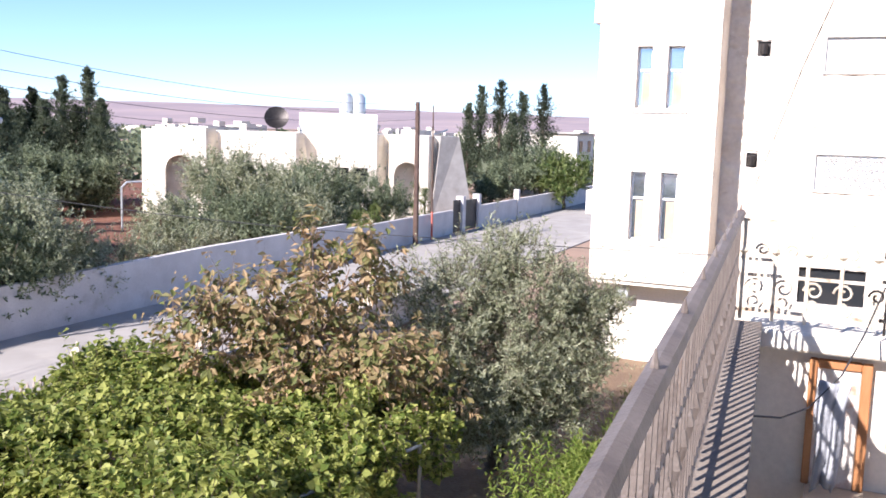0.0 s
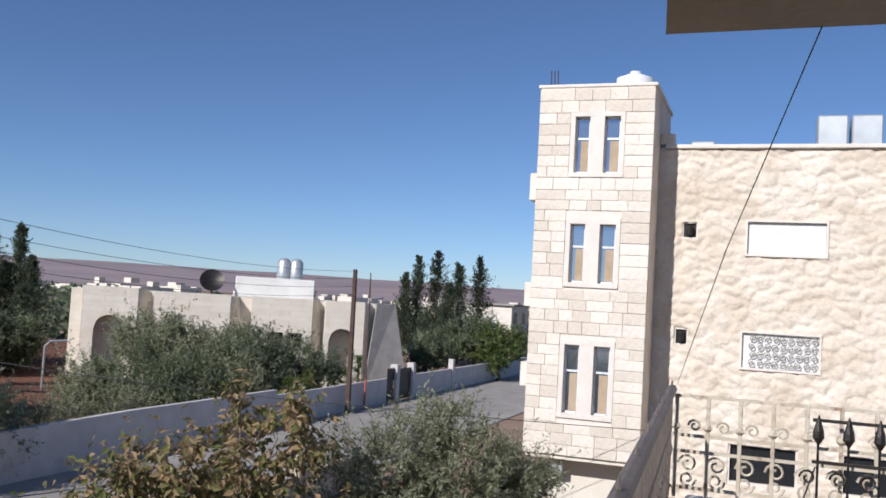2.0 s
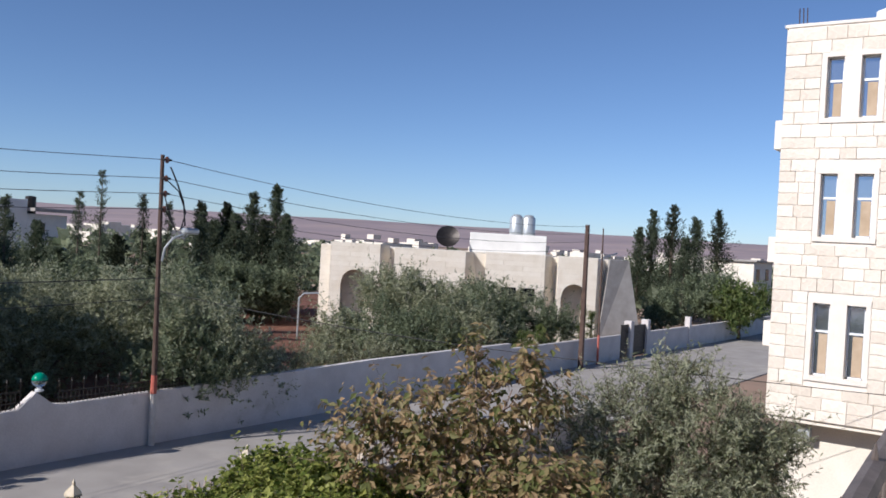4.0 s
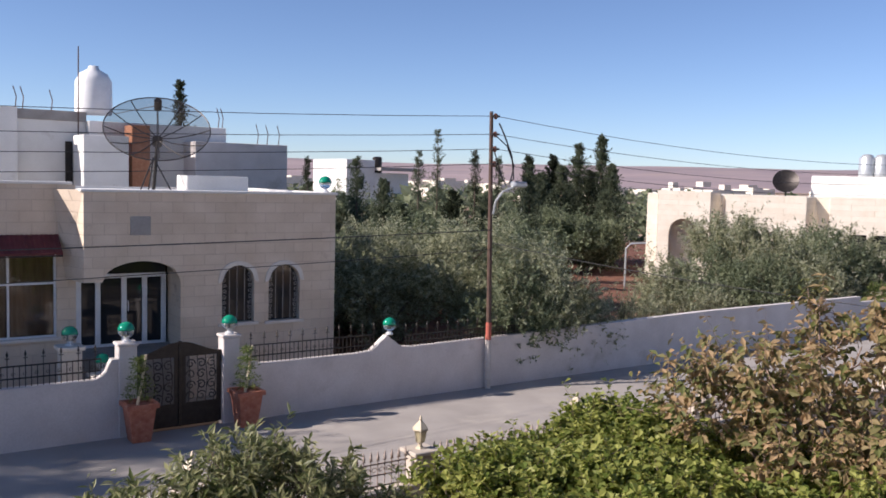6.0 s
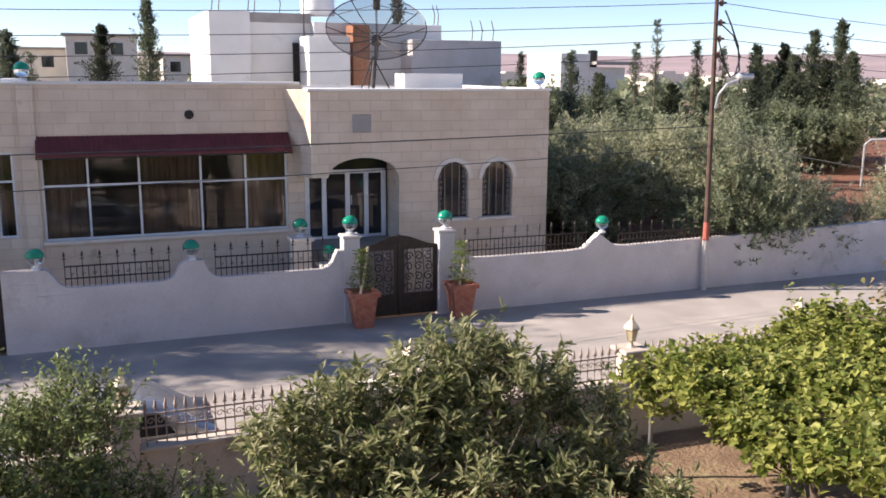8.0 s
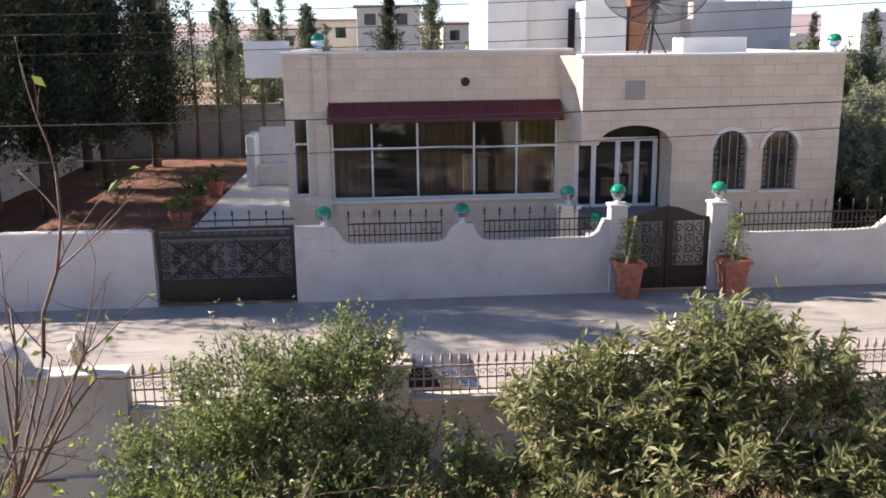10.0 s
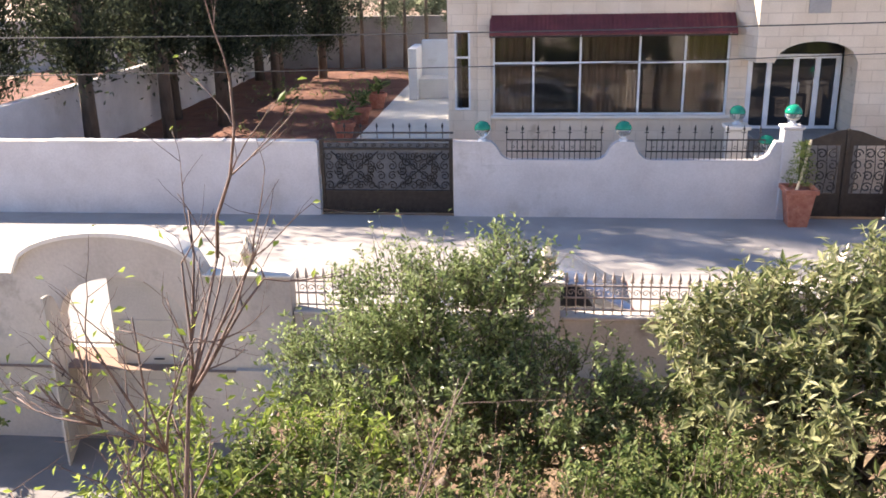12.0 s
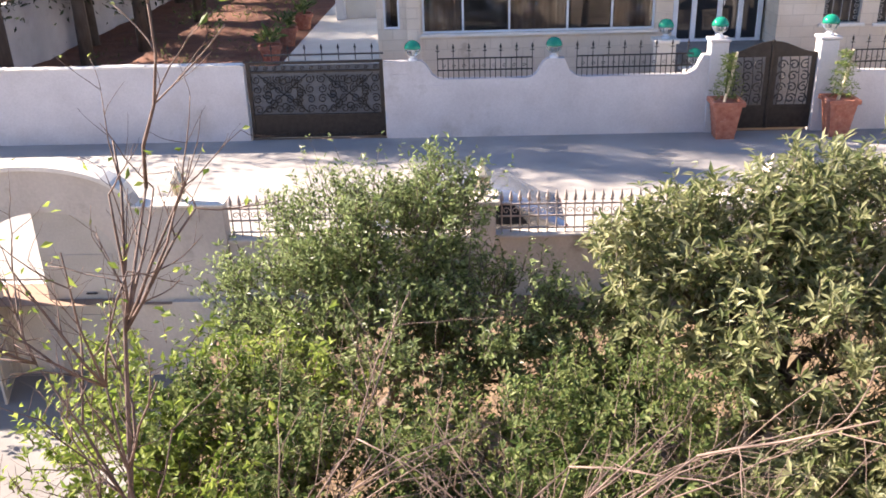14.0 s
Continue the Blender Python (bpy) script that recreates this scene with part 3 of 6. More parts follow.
def globe(x, y, z):
    t = thing("globe_lamp", (x, y, z), "round lamp globe with a green upper half on a white foot", "lamp", "green globe lamps")
    R = 0.2
    part("foot", Geo().lathe(x, y, [(0.11, z), (0.11, z + 0.05), (0.06, z + 0.07), (0.07, z + 0.13)], 14), ALU, t)
    lo = [(R * math.sin(math.pi * k / 16), z + 0.3 - R * math.cos(math.pi * k / 16)) for k in range(2, 9)]
    hi = [(R * math.sin(math.pi * k / 16) * 1.03, z + 0.3 - R * math.cos(math.pi * k / 16) * 1.03) for k in range(8, 17)]
    part("lower_glass", Geo().lathe(x, y, lo, 20), CLEAR_GLASS, t, "clear frosted lower half", True)
    part("green_cap", Geo().lathe(x, y, hi, 20), GREEN_GLASS, t, "glossy green upper half", True)


for x, z in ((-1.36, 1.95), (2.13, 1.95), (6.15, 2.34), (8.8, 2.34), (13.72, 1.94)):
    globe(x, 22.32, z)
globe(5.2, 24.0, 2.05)
globe(5.9, 23.6, 1.35)
for x, y, z in ((5.2, 24.0, 2.05), (5.9, 23.6, 1.35)):
    solo("lamp_plinth", Geo().box(x - 0.25, x + 0.25, y - 0.25, y + 0.25, 0, z - 0.1, 0.02).box(x - 0.32, x + 0.32, y - 0.32, y + 0.32, z - 0.1, z, 0.015), CREAM, (x, y, 0), "cream plastered lamp plinth with a flat cap", "plinth", "lamp plinths")


def wall_fence(x0, x1, z0, z1):
    t = thing("wall_railing", ((x0 + x1) / 2, 22.33, z0), "low black iron railing with spear points set in the wall", "railing", "wall railings")
    for z in (z0 + 0.12, z1 - 0.14):
        part("rail", Geo().box(x0, x1, 22.315, 22.345, z, z + 0.03), IRON, t)
    n = int((x1 - x0) / 0.125)
    for k in range(n + 1):
        x = x0 + (x1 - x0) * k / n
        tall = k % 3 == 0
        g = Geo().tube([(x, 22.33, max(1.46, wall_top(x) - 0.05)), (x, 22.33, z1 + (0.12 if tall else -0.12))], 0.011, 5)
        if tall:
            g.lathe(x, 22.33, [(0.012, z1 + 0.1), (0.032, z1 + 0.14), (0.004, z1 + 0.24)], 6)
            g.box(x - 0.05, x + 0.05, 22.32, 22.34, z1 + 0.05, z1 + 0.07)
        part("picket", g, IRON, t)
    for k in range(int((x1 - x0) / 0.25)):
        part("scroll", Geo().scroll((x0 + 0.15 + k * 0.25, 22.33, z1 - 0.32), (1, 0, 0), (0, 0, 1), 0.05, 1.1, 0.007), IRON, t)


wall_fence(-0.75, 1.6, 1.55, 2.1)
wall_fence(2.7, 5.55, 1.55, 2.1)
wall_fence(9.4, 13.2, 1.55, 2.1)
wall_fence(14.3, 19.0, 1.55, 2.0)

# vehicle gate
t = thing("driveway_gate", (-3.84, 22.32, 0), "black iron driveway gate with scrollwork panel, closed", "gate")
part("frame", Geo().box(-5.55, -2.12, 22.29, 22.35, 0.06, 0.13).box(-5.55, -2.12, 22.29, 22.35, 1.93, 2.0).box(-5.55, -5.46, 22.28, 22.36, 0.05, 2.0).box(-2.21, -2.12, 22.28, 22.36, 0.05, 2.0), IRON, t)
part("lower_sheet", Geo().box(-5.47, -2.2, 22.31, 22.33, 0.1, 0.62), IRON, t, "solid black sheet")
part("backing", Geo().box(-5.47, -2.2, 22.335, 22.345, 0.62, 1.9), mat("grey_sheet", (0.11, 0.115, 0.125), (0.15, 0.155, 0.165), 3, 0.6, 0.3, 0.1), t, "dark grey sheet behind the scrolls")
g = Geo()
g.box(-5.47, -2.2, 22.27, 22.31, 0.6, 0.66).box(-5.47, -2.2, 22.27, 22.31, 1.72, 1.77)
for xc in (-4.65, -3.0):
    for s in (1, -1):
        g.tube([(xc - 0.62, 22.29, 1.18 - s * 0.5), (xc + 0.62, 22.29, 1.18 + s * 0.5)], 0.015, 5)
    for i in range(6):
        for j in range(4):
            g.scroll((xc - 0.68 + i * 0.27, 22.29, 0.78 + j * 0.26), (1 if (i + j) % 2 else -1, 0, 0), (0, 0, 1), 0.12, 1.3, 0.013, 0.8 * j)
    for k in range(8):
        a = k * math.pi / 4
        g.scroll((xc + 0.42 * math.cos(a), 22.29, 1.18 + 0.33 * math.sin(a)), (math.cos(a), 0, math.sin(a)), (-math.sin(a), 0, math.cos(a)), 0.13, 1.3, 0.016)
for k in range(14):
    g.scroll((-5.3 + k * 0.23, 22.29, 1.83), (1, 0, 0), (0, 0, 1), 0.06, 1.2, 0.011)
part("scrollwork", g, IRON, t)
g = Geo().box(-5.1, -2.1, 22.38, 22.42, 2.12, 2.16)
for k in range(7):
    x = -4.9 + k * 0.42
    g.tube([(x, 22.4, 2.0), (x, 22.4, 2.28)], 0.014, 5)
    g.lathe(x, 22.4, [(0.012, 2.26), (0.035, 2.3), (0.004, 2.4)], 6)
part("spike_rail", g, IRON, t)

# double entrance gate
t = thing("entrance_gate", (7.48, 22.32, 0), "black iron double gate with curved top and floral panels", "gate")
for x0, x1, s in ((6.38, 7.45, 1), (7.51, 8.57, -1)):
    def gtop(x, x0=x0, x1=x1, s=s):
        k = (x - x0) / (x1 - x0)
        k = k if s > 0 else 1 - k
        return 1.95 + 0.28 * (0.5 - 0.5 * math.cos(math.pi * k))
    leaf = part("gate_leaf", wall_x(Geo(), x0, x1, 22.29, 22.33, 0.06, 2.3, [(x0 + 0.12, x1 - 0.12, 0.65, 1.85, 0.0)], gtop), IRON, t)
    g = Geo()
    for i in range(3):
        for j in range(4):
            cx, cz = x0 + 0.25 + i * 0.28, 0.8 + j * 0.28
            g.scroll((cx, 22.31, cz), (1 if (i + j) % 2 else -1, 0, 0), (0, 0, 1), 0.13, 1.2, 0.018, 0.6 * i)
    for k in range(4):
        cx = x0 + 0.2 + k * 0.22
        g.tube([(cx, 22.31, 0.65), (cx + 0.05, 22.31, 1.2), (cx, 22.31, 1.85)], 0.012, 5)
    part("floral_panel", g, IRON, leaf)
part("meeting_bar", Geo().box(7.44, 7.52, 22.26, 22.36, 0.05, 2.26, 0.01), IRON, t)


def pot(x, y, seed):
    t = thing("planter", (x, y, 0), "tapered terracotta planter with a bushy young conifer", "planter", "gate planters")
    g = Geo()
    def ring(s, z):
        return [(x - s, y - s, z), (x + s, y - s, z), (x + s, y + s, z), (x - s, y + s, z)]
    v = ring(0.22, 0) + ring(0.32, 0.84) + ring(0.38, 0.84) + ring(0.38, 0.95) + ring(0.3, 0.95) + ring(0.3, 0.86)
    f = [(3, 2, 1, 0)]
    for k in range(5):
        for i in range(4):
            j = (i + 1) % 4
            f.append((k * 4 + i, k * 4 + j, k * 4 + 4 + j, k * 4 + 4 + i))
    f.append((20, 21, 22, 23))
    part("pot", g.add(v, f), TERRA, t)
    part("stem", Geo().tube([(x - 0.05, y, 0.85), (x + 0.06, y, 1.4), (x + 0.16, y, 2.1)], 0.04, 6, 0.03), LANTERN, t, "pale leaning stem and stake")
    c = []
    r = np.random.default_rng(seed)
    for k in range(5):
        z, s = 1.05 + k * 0.22, 0.36 - k * 0.06
        for i in range(5):
            a = 2 * math.pi * i / 5 + k
            for q in (0.35, 0.7, 1.0):
                c.append((x + s * q * math.cos(a), y + s * q * math.sin(a), z + q * 0.06 + r.normal(0, 0.03)))
    part("foliage", leaves(c, 0.12, 0.22, 0.2, 11, 0.035, -0.2, seed), SHRUB, t)


pot(6.3, 21.75, 3)
pot(9.05, 21.75, 4)

# ---- the stone house ----
house = thing("stone_house", (5, 26, 0), "single-storey house faced with tan stone, flat white roof", "house")
wg = Geo()
wall_x(wg, -2.56, 5.8, 26.0, 26.3, 0, 6.12, [(-2.38, -1.92, 2.1, 4.36, 0), (-1.28, 5.3, 1.95, 4.7, 0)])
part("wall", wg, HOUSE_STONE, house, "tan coursed stone front wall")
part("corner_pilaster", Geo().box(-1.72, -1.32, 25.9, 25.999, 0, 6.1, 0.015), HOUSE_STONE, house)
wg = Geo()
wall_x(wg, 5.78, 13.3, 25.0, 25.3, 0, 5.95, [(5.78, 6.25, -0.1, 3.52, 0), (6.25, 8.4, -0.1, 4.06, 0.56), (9.62, 10.62, 2.16, 3.86, 0.5), (11.08, 12.1, 2.14, 3.84, 0.5)])
part("wall", wg, HOUSE_STONE, house, "projecting tan stone front wing")
part("wing_side", Geo().add([(5.54, 25.99, 3.52), (5.79, 25.02, 3.52), (6.1, 25.99, 3.52), (5.22, 25.99, 6.0), (5.78, 25.02, 6.0), (6.1, 25.99, 6.0)], [(0, 2, 1), (3, 4, 5), (0, 1, 4, 3), (1, 2, 5, 4), (2, 0, 3, 5)]), HOUSE_STONE, house, "slanting sunlit side of the front wing")
part("porch_side", Geo().box(8.4, 8.7, 25.3, 26.2, 0, 4.0), HOUSE_STONE, house)
part("porch_soffit", Geo().box(6.1, 8.4, 25.3, 26.0, 4.07, 4.2), HOUSE_STONE, house)
part("porch_floor", Geo().box(5.8, 8.4, 24.2, 26.2, 0, 1.55, 0.02), PAVE, house)
part("wall", swap(wall_x(Geo(), 26.3, 38, -2.56, -2.3, 0, 6.12)), WHITE, house, "white rendered side wall")
part("wall", swap(wall_x(Geo(), 25.3, 38, 13.05, 13.3, 0, 5.95)), HOUSE_STONE, house)
part("wall", Geo().box(-2.56, 13.3, 38, 38.3, 0, 5.9), WHITE, house)
part("roof", Geo().box(-2.3, 13.05, 26.3, 38, 5.7, 5.82), WHITE, house, "flat white-painted roof")
part("wing_roof", Geo().box(6.1, 13.05, 25.3, 26.29, 5.7, 5.82), WHITE, house)
part("parapet_coping", Geo().box(-2.62, 5.72, 25.95, 26.35, 6.12, 6.2, 0.015).box(5.7, 13.36, 24.94, 25.36, 5.95, 6.03, 0.015).box(13.0, 13.36, 25.36, 38, 5.95, 6.03, 0.015).box(-2.62, -2.25, 26.35, 38, 6.12, 6.2, 0.015), WHITE, house)
part("tank_room", Geo().box(-3.75, -2.62, 27, 29.2, 5.45, 6.5, 0.02), WHITE, house, "white overhanging box on the side")
part("roof_wall", Geo().box(9.8, 11.9, 28.6, 29.6, 5.8, 6.45, 0.02), WHITE, house, "low white roof upstand")
# Dark wall colour stands in for the unlit room behind the glass.
part("interior_wall", Geo().box(-2.3, 13.0, 27.6, 27.7, 0.5, 5.6), mat("unlit_room_tone", (0.12, 0.1, 0.08), (0.18, 0.15, 0.12), 2, 0.9), house)
part("vent_plate", Geo().box(7.0, 7.55, 24.97, 25.0, 4.78, 5.3, 0.008), BLOCKGREY, house, "grey stone plaque")
part("vent_hole", Geo().lathe(0, 0, [(0.13, 0), (0.13, 0.02)], 12).moved(lambda p: (2.6 + p[0], 25.995 - p[2], 5.3 + p[1])), IRON, house)
# lower plinth course and sunroom sill
part("sill", Geo().box(-1.4, 5.4, 25.9, 26.02, 1.86, 1.95, 0.015), TRIM_STONE, house)


def glazed(parent, name, x0, x1, z0, z1, y, cols, zmid, fw=0.055):
    """A glazed unit of white bars, each pane a mesh of its own, and curtains behind it."""
    win = part(name, Geo().box(x0, x1, y - 0.04, y + 0.05, z0, z0 + fw), ALU, parent, "white aluminium window bars")
    part("top_bar", Geo().box(x0, x1, y - 0.04, y + 0.05, z1 - fw, z1), ALU, win)
    part("transom", Geo().box(x0, x1, y - 0.045, y + 0.04, zmid - fw / 2, zmid + fw / 2), ALU, win)
    for k, x in enumerate(cols):
        part("mullion", Geo().box(x - fw / 2, x + fw / 2, y - 0.05, y + 0.045, z0, z1), ALU, win)
    for a, b in zip(cols, cols[1:]):
        for za, zb in ((z0, zmid), (zmid, z1)):
            p = part("pane", Geo().box(a + fw / 2, b - fw / 2, y, y + 0.008, za + fw / 2, zb - fw / 2), PANE, win)
            p.visible_shadow = False
    return win


REFLECT = mat("reflecting_glass", (0.36, 0.42, 0.5), (0.4, 0.46, 0.54), 1, 0.06, 0.85, 0)
PANE = clear_mat("window_glass", (0.6, 0.6, 0.62), 0.0, 1.0)
glazed(house, "window", -1.28, 5.3, 1.95, 4.7, 26.1, [-1.25, -0.12, 1.2, 2.85, 4.1, 5.27], 3.43)
glazed(house, "window", -2.38, -1.92, 2.1, 4.36, 26.1, [-2.35, -1.95], 3.6)
g = Geo()
for x0, x1 in ((-1.25, -0.2), (1.15, 2.85), (4.15, 5.27)):
    n = int((x1 - x0) / 0.05)
    v = [(x0 + (x1 - x0) * k / n, 26.22 + 0.035 * math.sin(k * 1.3) + 0.015 * math.sin(k * 0.47), z) for z in (2.0, 4.65) for k in range(n + 1)]
    g.add(v, [(k, k + 1, n + 2 + k, n + 1 + k) for k in range(n)])
c = solo("curtain", g, CURTAIN, (2, 26.2, 2), "brown pleated curtains behind the sunroom glass", "curtain", smooth=True)
# awning
aw = thing("awning", (2, 25.9, 4.3), "dark maroon corrugated sheet awning over the sunroom", "awning")
n = 110
x0, x1 = -1.35, 5.36
v = []
for y, z in ((26.0, 4.76), (25.45, 4.3), (25.45, 4.24)):
    v += [(x0 + (x1 - x0) * k / n, y, z + 0.02 * (k % 2)) for k in range(n + 1)]
part("sheet", Geo().add(v, [(j * (n + 1) + k, j * (n + 1) + k + 1, (j + 1) * (n + 1) + k + 1, (j + 1) * (n + 1) + k) for j in range(2) for k in range(n)]), MAROON, aw)
part("frame", Geo().box(x0, x1, 25.46, 25.5, 4.2, 4.24).box(x0, x0 + 0.04, 25.46, 26.0, 4.2, 4.24).box(x1 - 0.04, x1, 25.46, 26.0, 4.2, 4.24), IRON, aw)
# entrance door
d = thing("entrance_door", (7.0, 26.1, 1.55), "white aluminium entrance door with dark glass side lights", "door")
part("frame", Geo().box(5.85, 8.3, 26.05, 26.15, 3.5, 3.62).box(5.85, 8.3, 26.05, 26.15, 1.55, 1.63), ALU, d)
for x in (5.88, 6.4, 7.12, 7.7, 8.25):
    part("post", Geo().box(x - 0.07, x + 0.07, 26.04, 26.16, 1.55, 3.6, 0.01), ALU, d)
for a, b in ((5.95, 6.33), (6.47, 7.05), (7.19, 7.63), (7.77, 8.18)):
    part("pane", Geo().box(a, b, 26.1, 26.115, 1.62, 3.5), GLASS, d, "dark reflecting glass")
part("fanlight", Geo().box(6.2, 8.3, 26.1, 26.115, 3.62, 4.06), GLASS, d)
part("handle", Geo().tube([(7.22, 26.03, 2.55), (7.22, 26.0, 2.6), (7.22, 26.0, 2.8), (7.22, 26.03, 2.85)], 0.015, 6), ALU, d, "white pull handle")
# arched windows
for x0, x1, z0, z1 in ((9.62, 10.62, 2.16, 3.86), (11.08, 12.1, 2.14, 3.84)):
    w = part("arched_window", Geo().box(x0, x1, 25.2, 25.215, z0, z1), GLASS, house, "dark glass behind ornate iron grille")
    g = Geo()
    o, oo = (x0, x1, z0, z1, 0.5), (x0 - 0.12, x1 + 0.12, z0 - 0.1, z1 + 0.12, 0.56)
    for k in range(20):
        a, b = oo[0] + (oo[1] - oo[0]) * k / 20, oo[0] + (oo[1] - oo[0]) * (k + 1) / 20
        la, lb = (arch_z(a, o) if x0 < a < x1 else z1 - 0.5), (arch_z(b, o) if x0 < b < x1 else z1 - 0.5)
        g.prism(a, b, 24.95, 24.998, la, lb, arch_z(a, oo) + 0.001, arch_z(b, oo) + 0.001)
    part("arch_trim", g, TRIM_STONE, w)
    part("window_sill", Geo().box(x0 - 0.12, x1 + 0.12, 24.92, 24.998, z0 - 0.09, z0, 0.01), TRIM_STONE, w)
    g = Geo()
    for s in (x0 + 0.1, x1 - 0.1):
        for k in range(9):
            g.scroll((s, 25.1, z0 + 0.12 + k * 0.16), (1, 0, 0), (0, 0, 1), 0.07, 1.2, 0.011, k)
    for k in range(5):
        x = x0 + 0.03 + (x1 - x0 - 0.06) * k / 4
        g.tube([(x, 25.1, z0), (x, 25.1, arch_z(x, o) - 0.02)], 0.011, 5)
    part("grille", g, BLOCKGREY, w, "grey wrought-iron grille")
globe(13.0, 25.15, 6.03)
globe(-1.55, 26.15, 6.2)

# roof clutter
t = thing("satellite_dish", (9.1, 30, 5.82), "large dark mesh satellite dish on a tripod mast", "satellite dish")
C = Vector((9.25, 29.9, 7.62))
ax = Vector((-0.18, -0.62, 0.77)).normalized()
su = ax.cross(Vector((0, 0, 1))).normalized()
sv = su.cross(ax)
RD = 1.68
v, f = [tuple(C)], []
for i in range(1, 9):
    for k in range(32):
        a, rr = 2 * math.pi * k / 32, RD * i / 8
        v.append(tuple(C + su * rr * math.cos(a) + sv * rr * math.sin(a) + ax * (0.16 * rr * rr)))
for k in range(32):
    f.append((0, 1 + k, 1 + (k + 1) % 32))
    for i in range(7):
        a, b = 1 + i * 32 + k, 1 + i * 32 + (k + 1) % 32
        f.append((a, a + 32, b + 32, b))
part("reflector", Geo().add(v, f), MESHDISH, t, "fine dark wire mesh", True)
for k in range(12):
    a = 2 * math.pi * k / 12
    part("rib", Geo().tube([C + (su * math.cos(a) + sv * math.sin(a)) * RD * q + ax * 0.16 * (RD * q) ** 2 for q in (0.05, 0.35, 0.7, 1.0)], 0.018, 5), IRON, t)
part("rim", Geo().tube([C + su * RD * math.cos(2 * math.pi * k / 32) + sv * RD * math.sin(2 * math.pi * k / 32) + ax * 0.16 * RD * RD for k in range(33)], 0.02, 5), IRON, t)
for k in range(3):
    a = 2 * math.pi * k / 3 + 0.5
    part("feed_strut", Geo().tube([C + (su * math.cos(a) + sv * math.sin(a)) * RD * 0.9 + ax * 0.4, C + ax * 1.35], 0.012, 5), IRON, t)
part("feed_horn", Geo().tube([C + ax * 1.2, C + ax * 1.55], 0.12, 10), IRON, t)
part("hub", Geo().tube([C - ax * 0.25, C + ax * 0.02], 0.16, 10), IRON, t)
part("mast", Geo().tube([(9.15, 30, 5.82), C - ax * 0.2], 0.06, 8), IRON, t)
for dx, dy in ((-0.55, -0.3), (0.55, -0.3), (0, 0.6)):
    part("leg", Geo().tube([(9.15 + dx, 30 + dy, 5.82), (9.15, 30, 7.0)], 0.025, 5), IRON, t)

# white neighbour house behind, with its roof tank
t = thing("white_neighbour_house", (11, 44, 0), "plain white rendered house with an unfinished roof", "house")
part("wall", Geo().box(5.22, 7.05, 42, 50, 0, 9.15, 0.03), WHITE, t)
part("wall", Geo().box(7.05, 10.0, 42.7, 50, 0, 9.1, 0.03), WHITE, t)
part("roof_edge", Geo().box(7.05, 10.0, 42.62, 42.7, 8.7, 9.14, 0.015), BLOCKGREY, t, "bare cement roof edge")
part("stair_tower", Geo().box(9.3, 11.2, 40.2, 42, 0, 8.05, 0.03), WHITE, t)
part("brick_column", Geo().box(11.5, 12.3, 40.8, 42, 0, 8.6, 0.02), BRICKRED, t, "unplastered red brick column")
part("wall", Geo().box(10.0, 16.4, 42.2, 50, 0, 8.75, 0.03), WHITE, t)
part("grey_wing", Geo().box(14.3, 18.9, 40.6, 48, 0, 8.0, 0.03), WALL, t, "bare grey block wing")
part("door_slot", Geo().box(9.1, 9.4, 42.6, 42.69, 5.2, 7.8), IRON, t)
for x, y, z in ((5.4, 42.2, 9.1), (5.7, 42.2, 9.1), (7.0, 42.2, 9.1), (7.3, 42.3, 9.1), (8.6, 43, 9.1), (16.1, 42.5, 8.75), (16.3, 42.5, 8.75), (17.5, 41, 8.0), (18.0, 41, 8.0), (18.6, 41, 8.0)):
    part("rebar", Geo().tube([(x, y, z), (x + 0.05, y, z + 0.5), (x - 0.08, y, z + 0.95)], 0.022, 4), WOODPOLE, t)
solo("water_tank", Geo().lathe(10.5, 43.4, [(0.8, 9.1), (0.82, 9.3), (0.8, 10.6), (0.6, 10.95), (0.25, 11.15), (0.22, 11.3), (0.0, 11.32)], 20), TANK, (10.5, 43.4, 9.1), "white plastic roof water tank with domed lid", "water tank", smooth=True)
solo("antenna_pole", Geo().tube([(9.6, 42.4, 8.0), (9.62, 42.4, 12.0)], 0.03, 5), WOODPOLE, (9.6, 42.4, 8), "thin steel aerial pole beside the tank", "aerial pole")

# side terrace and garden walls
setting("wall_back_garden", Geo().box(-40, -2.0, 53, 53.3, -0.2, 3.0), BLOCKGREY, "grey garden boundary wall under the trees", "wall")
setting("wall_west_garden", Geo().box(-16.0, -15.7, 22.5, 53, -0.2, 2.4), WALL, "white side wall of the garden", "wall")
t = thing("garden_bench", (-4.4, 40, 0.1), "white masonry bench with high back on the path", "bench")
part("back", Geo().box(-5.4, -2.7, 42.4, 42.8, 0.1, 2.6, 0.03), WHITE, t)
part("seat", Geo().box(-5.4, -2.7, 41.0, 42.4, 0.1, 1.0, 0.03), CREAM, t)
part("side", Geo().box(-5.8, -5.4, 40.6, 42.8, 0.1, 2.4, 0.03), WHITE, t)
for k, (x, y) in enumerate(((-6.9, 31.5), (-6.95, 35), (-6.9, 38.5))):
    t = thing("terracotta_pot", (x, y, 0.05), "round terracotta pot with a small green plant", "plant pot", "path pots")
    part("pot", Geo().lathe(x, y, [(0.25, 0.05), (0.38, 0.6), (0.43, 0.6), (0.43, 0.75), (0.36, 0.75), (0.34, 0.68)], 16), TERRA, t)
    part("plant", leaves([(x, y, 0.9), (x + 0.15, y, 1.1), (x - 0.15, y, 1.0)], 0.4, 0.25, 0.1, 26, 0.14, -0.6, 20 + k), SHRUB, t)
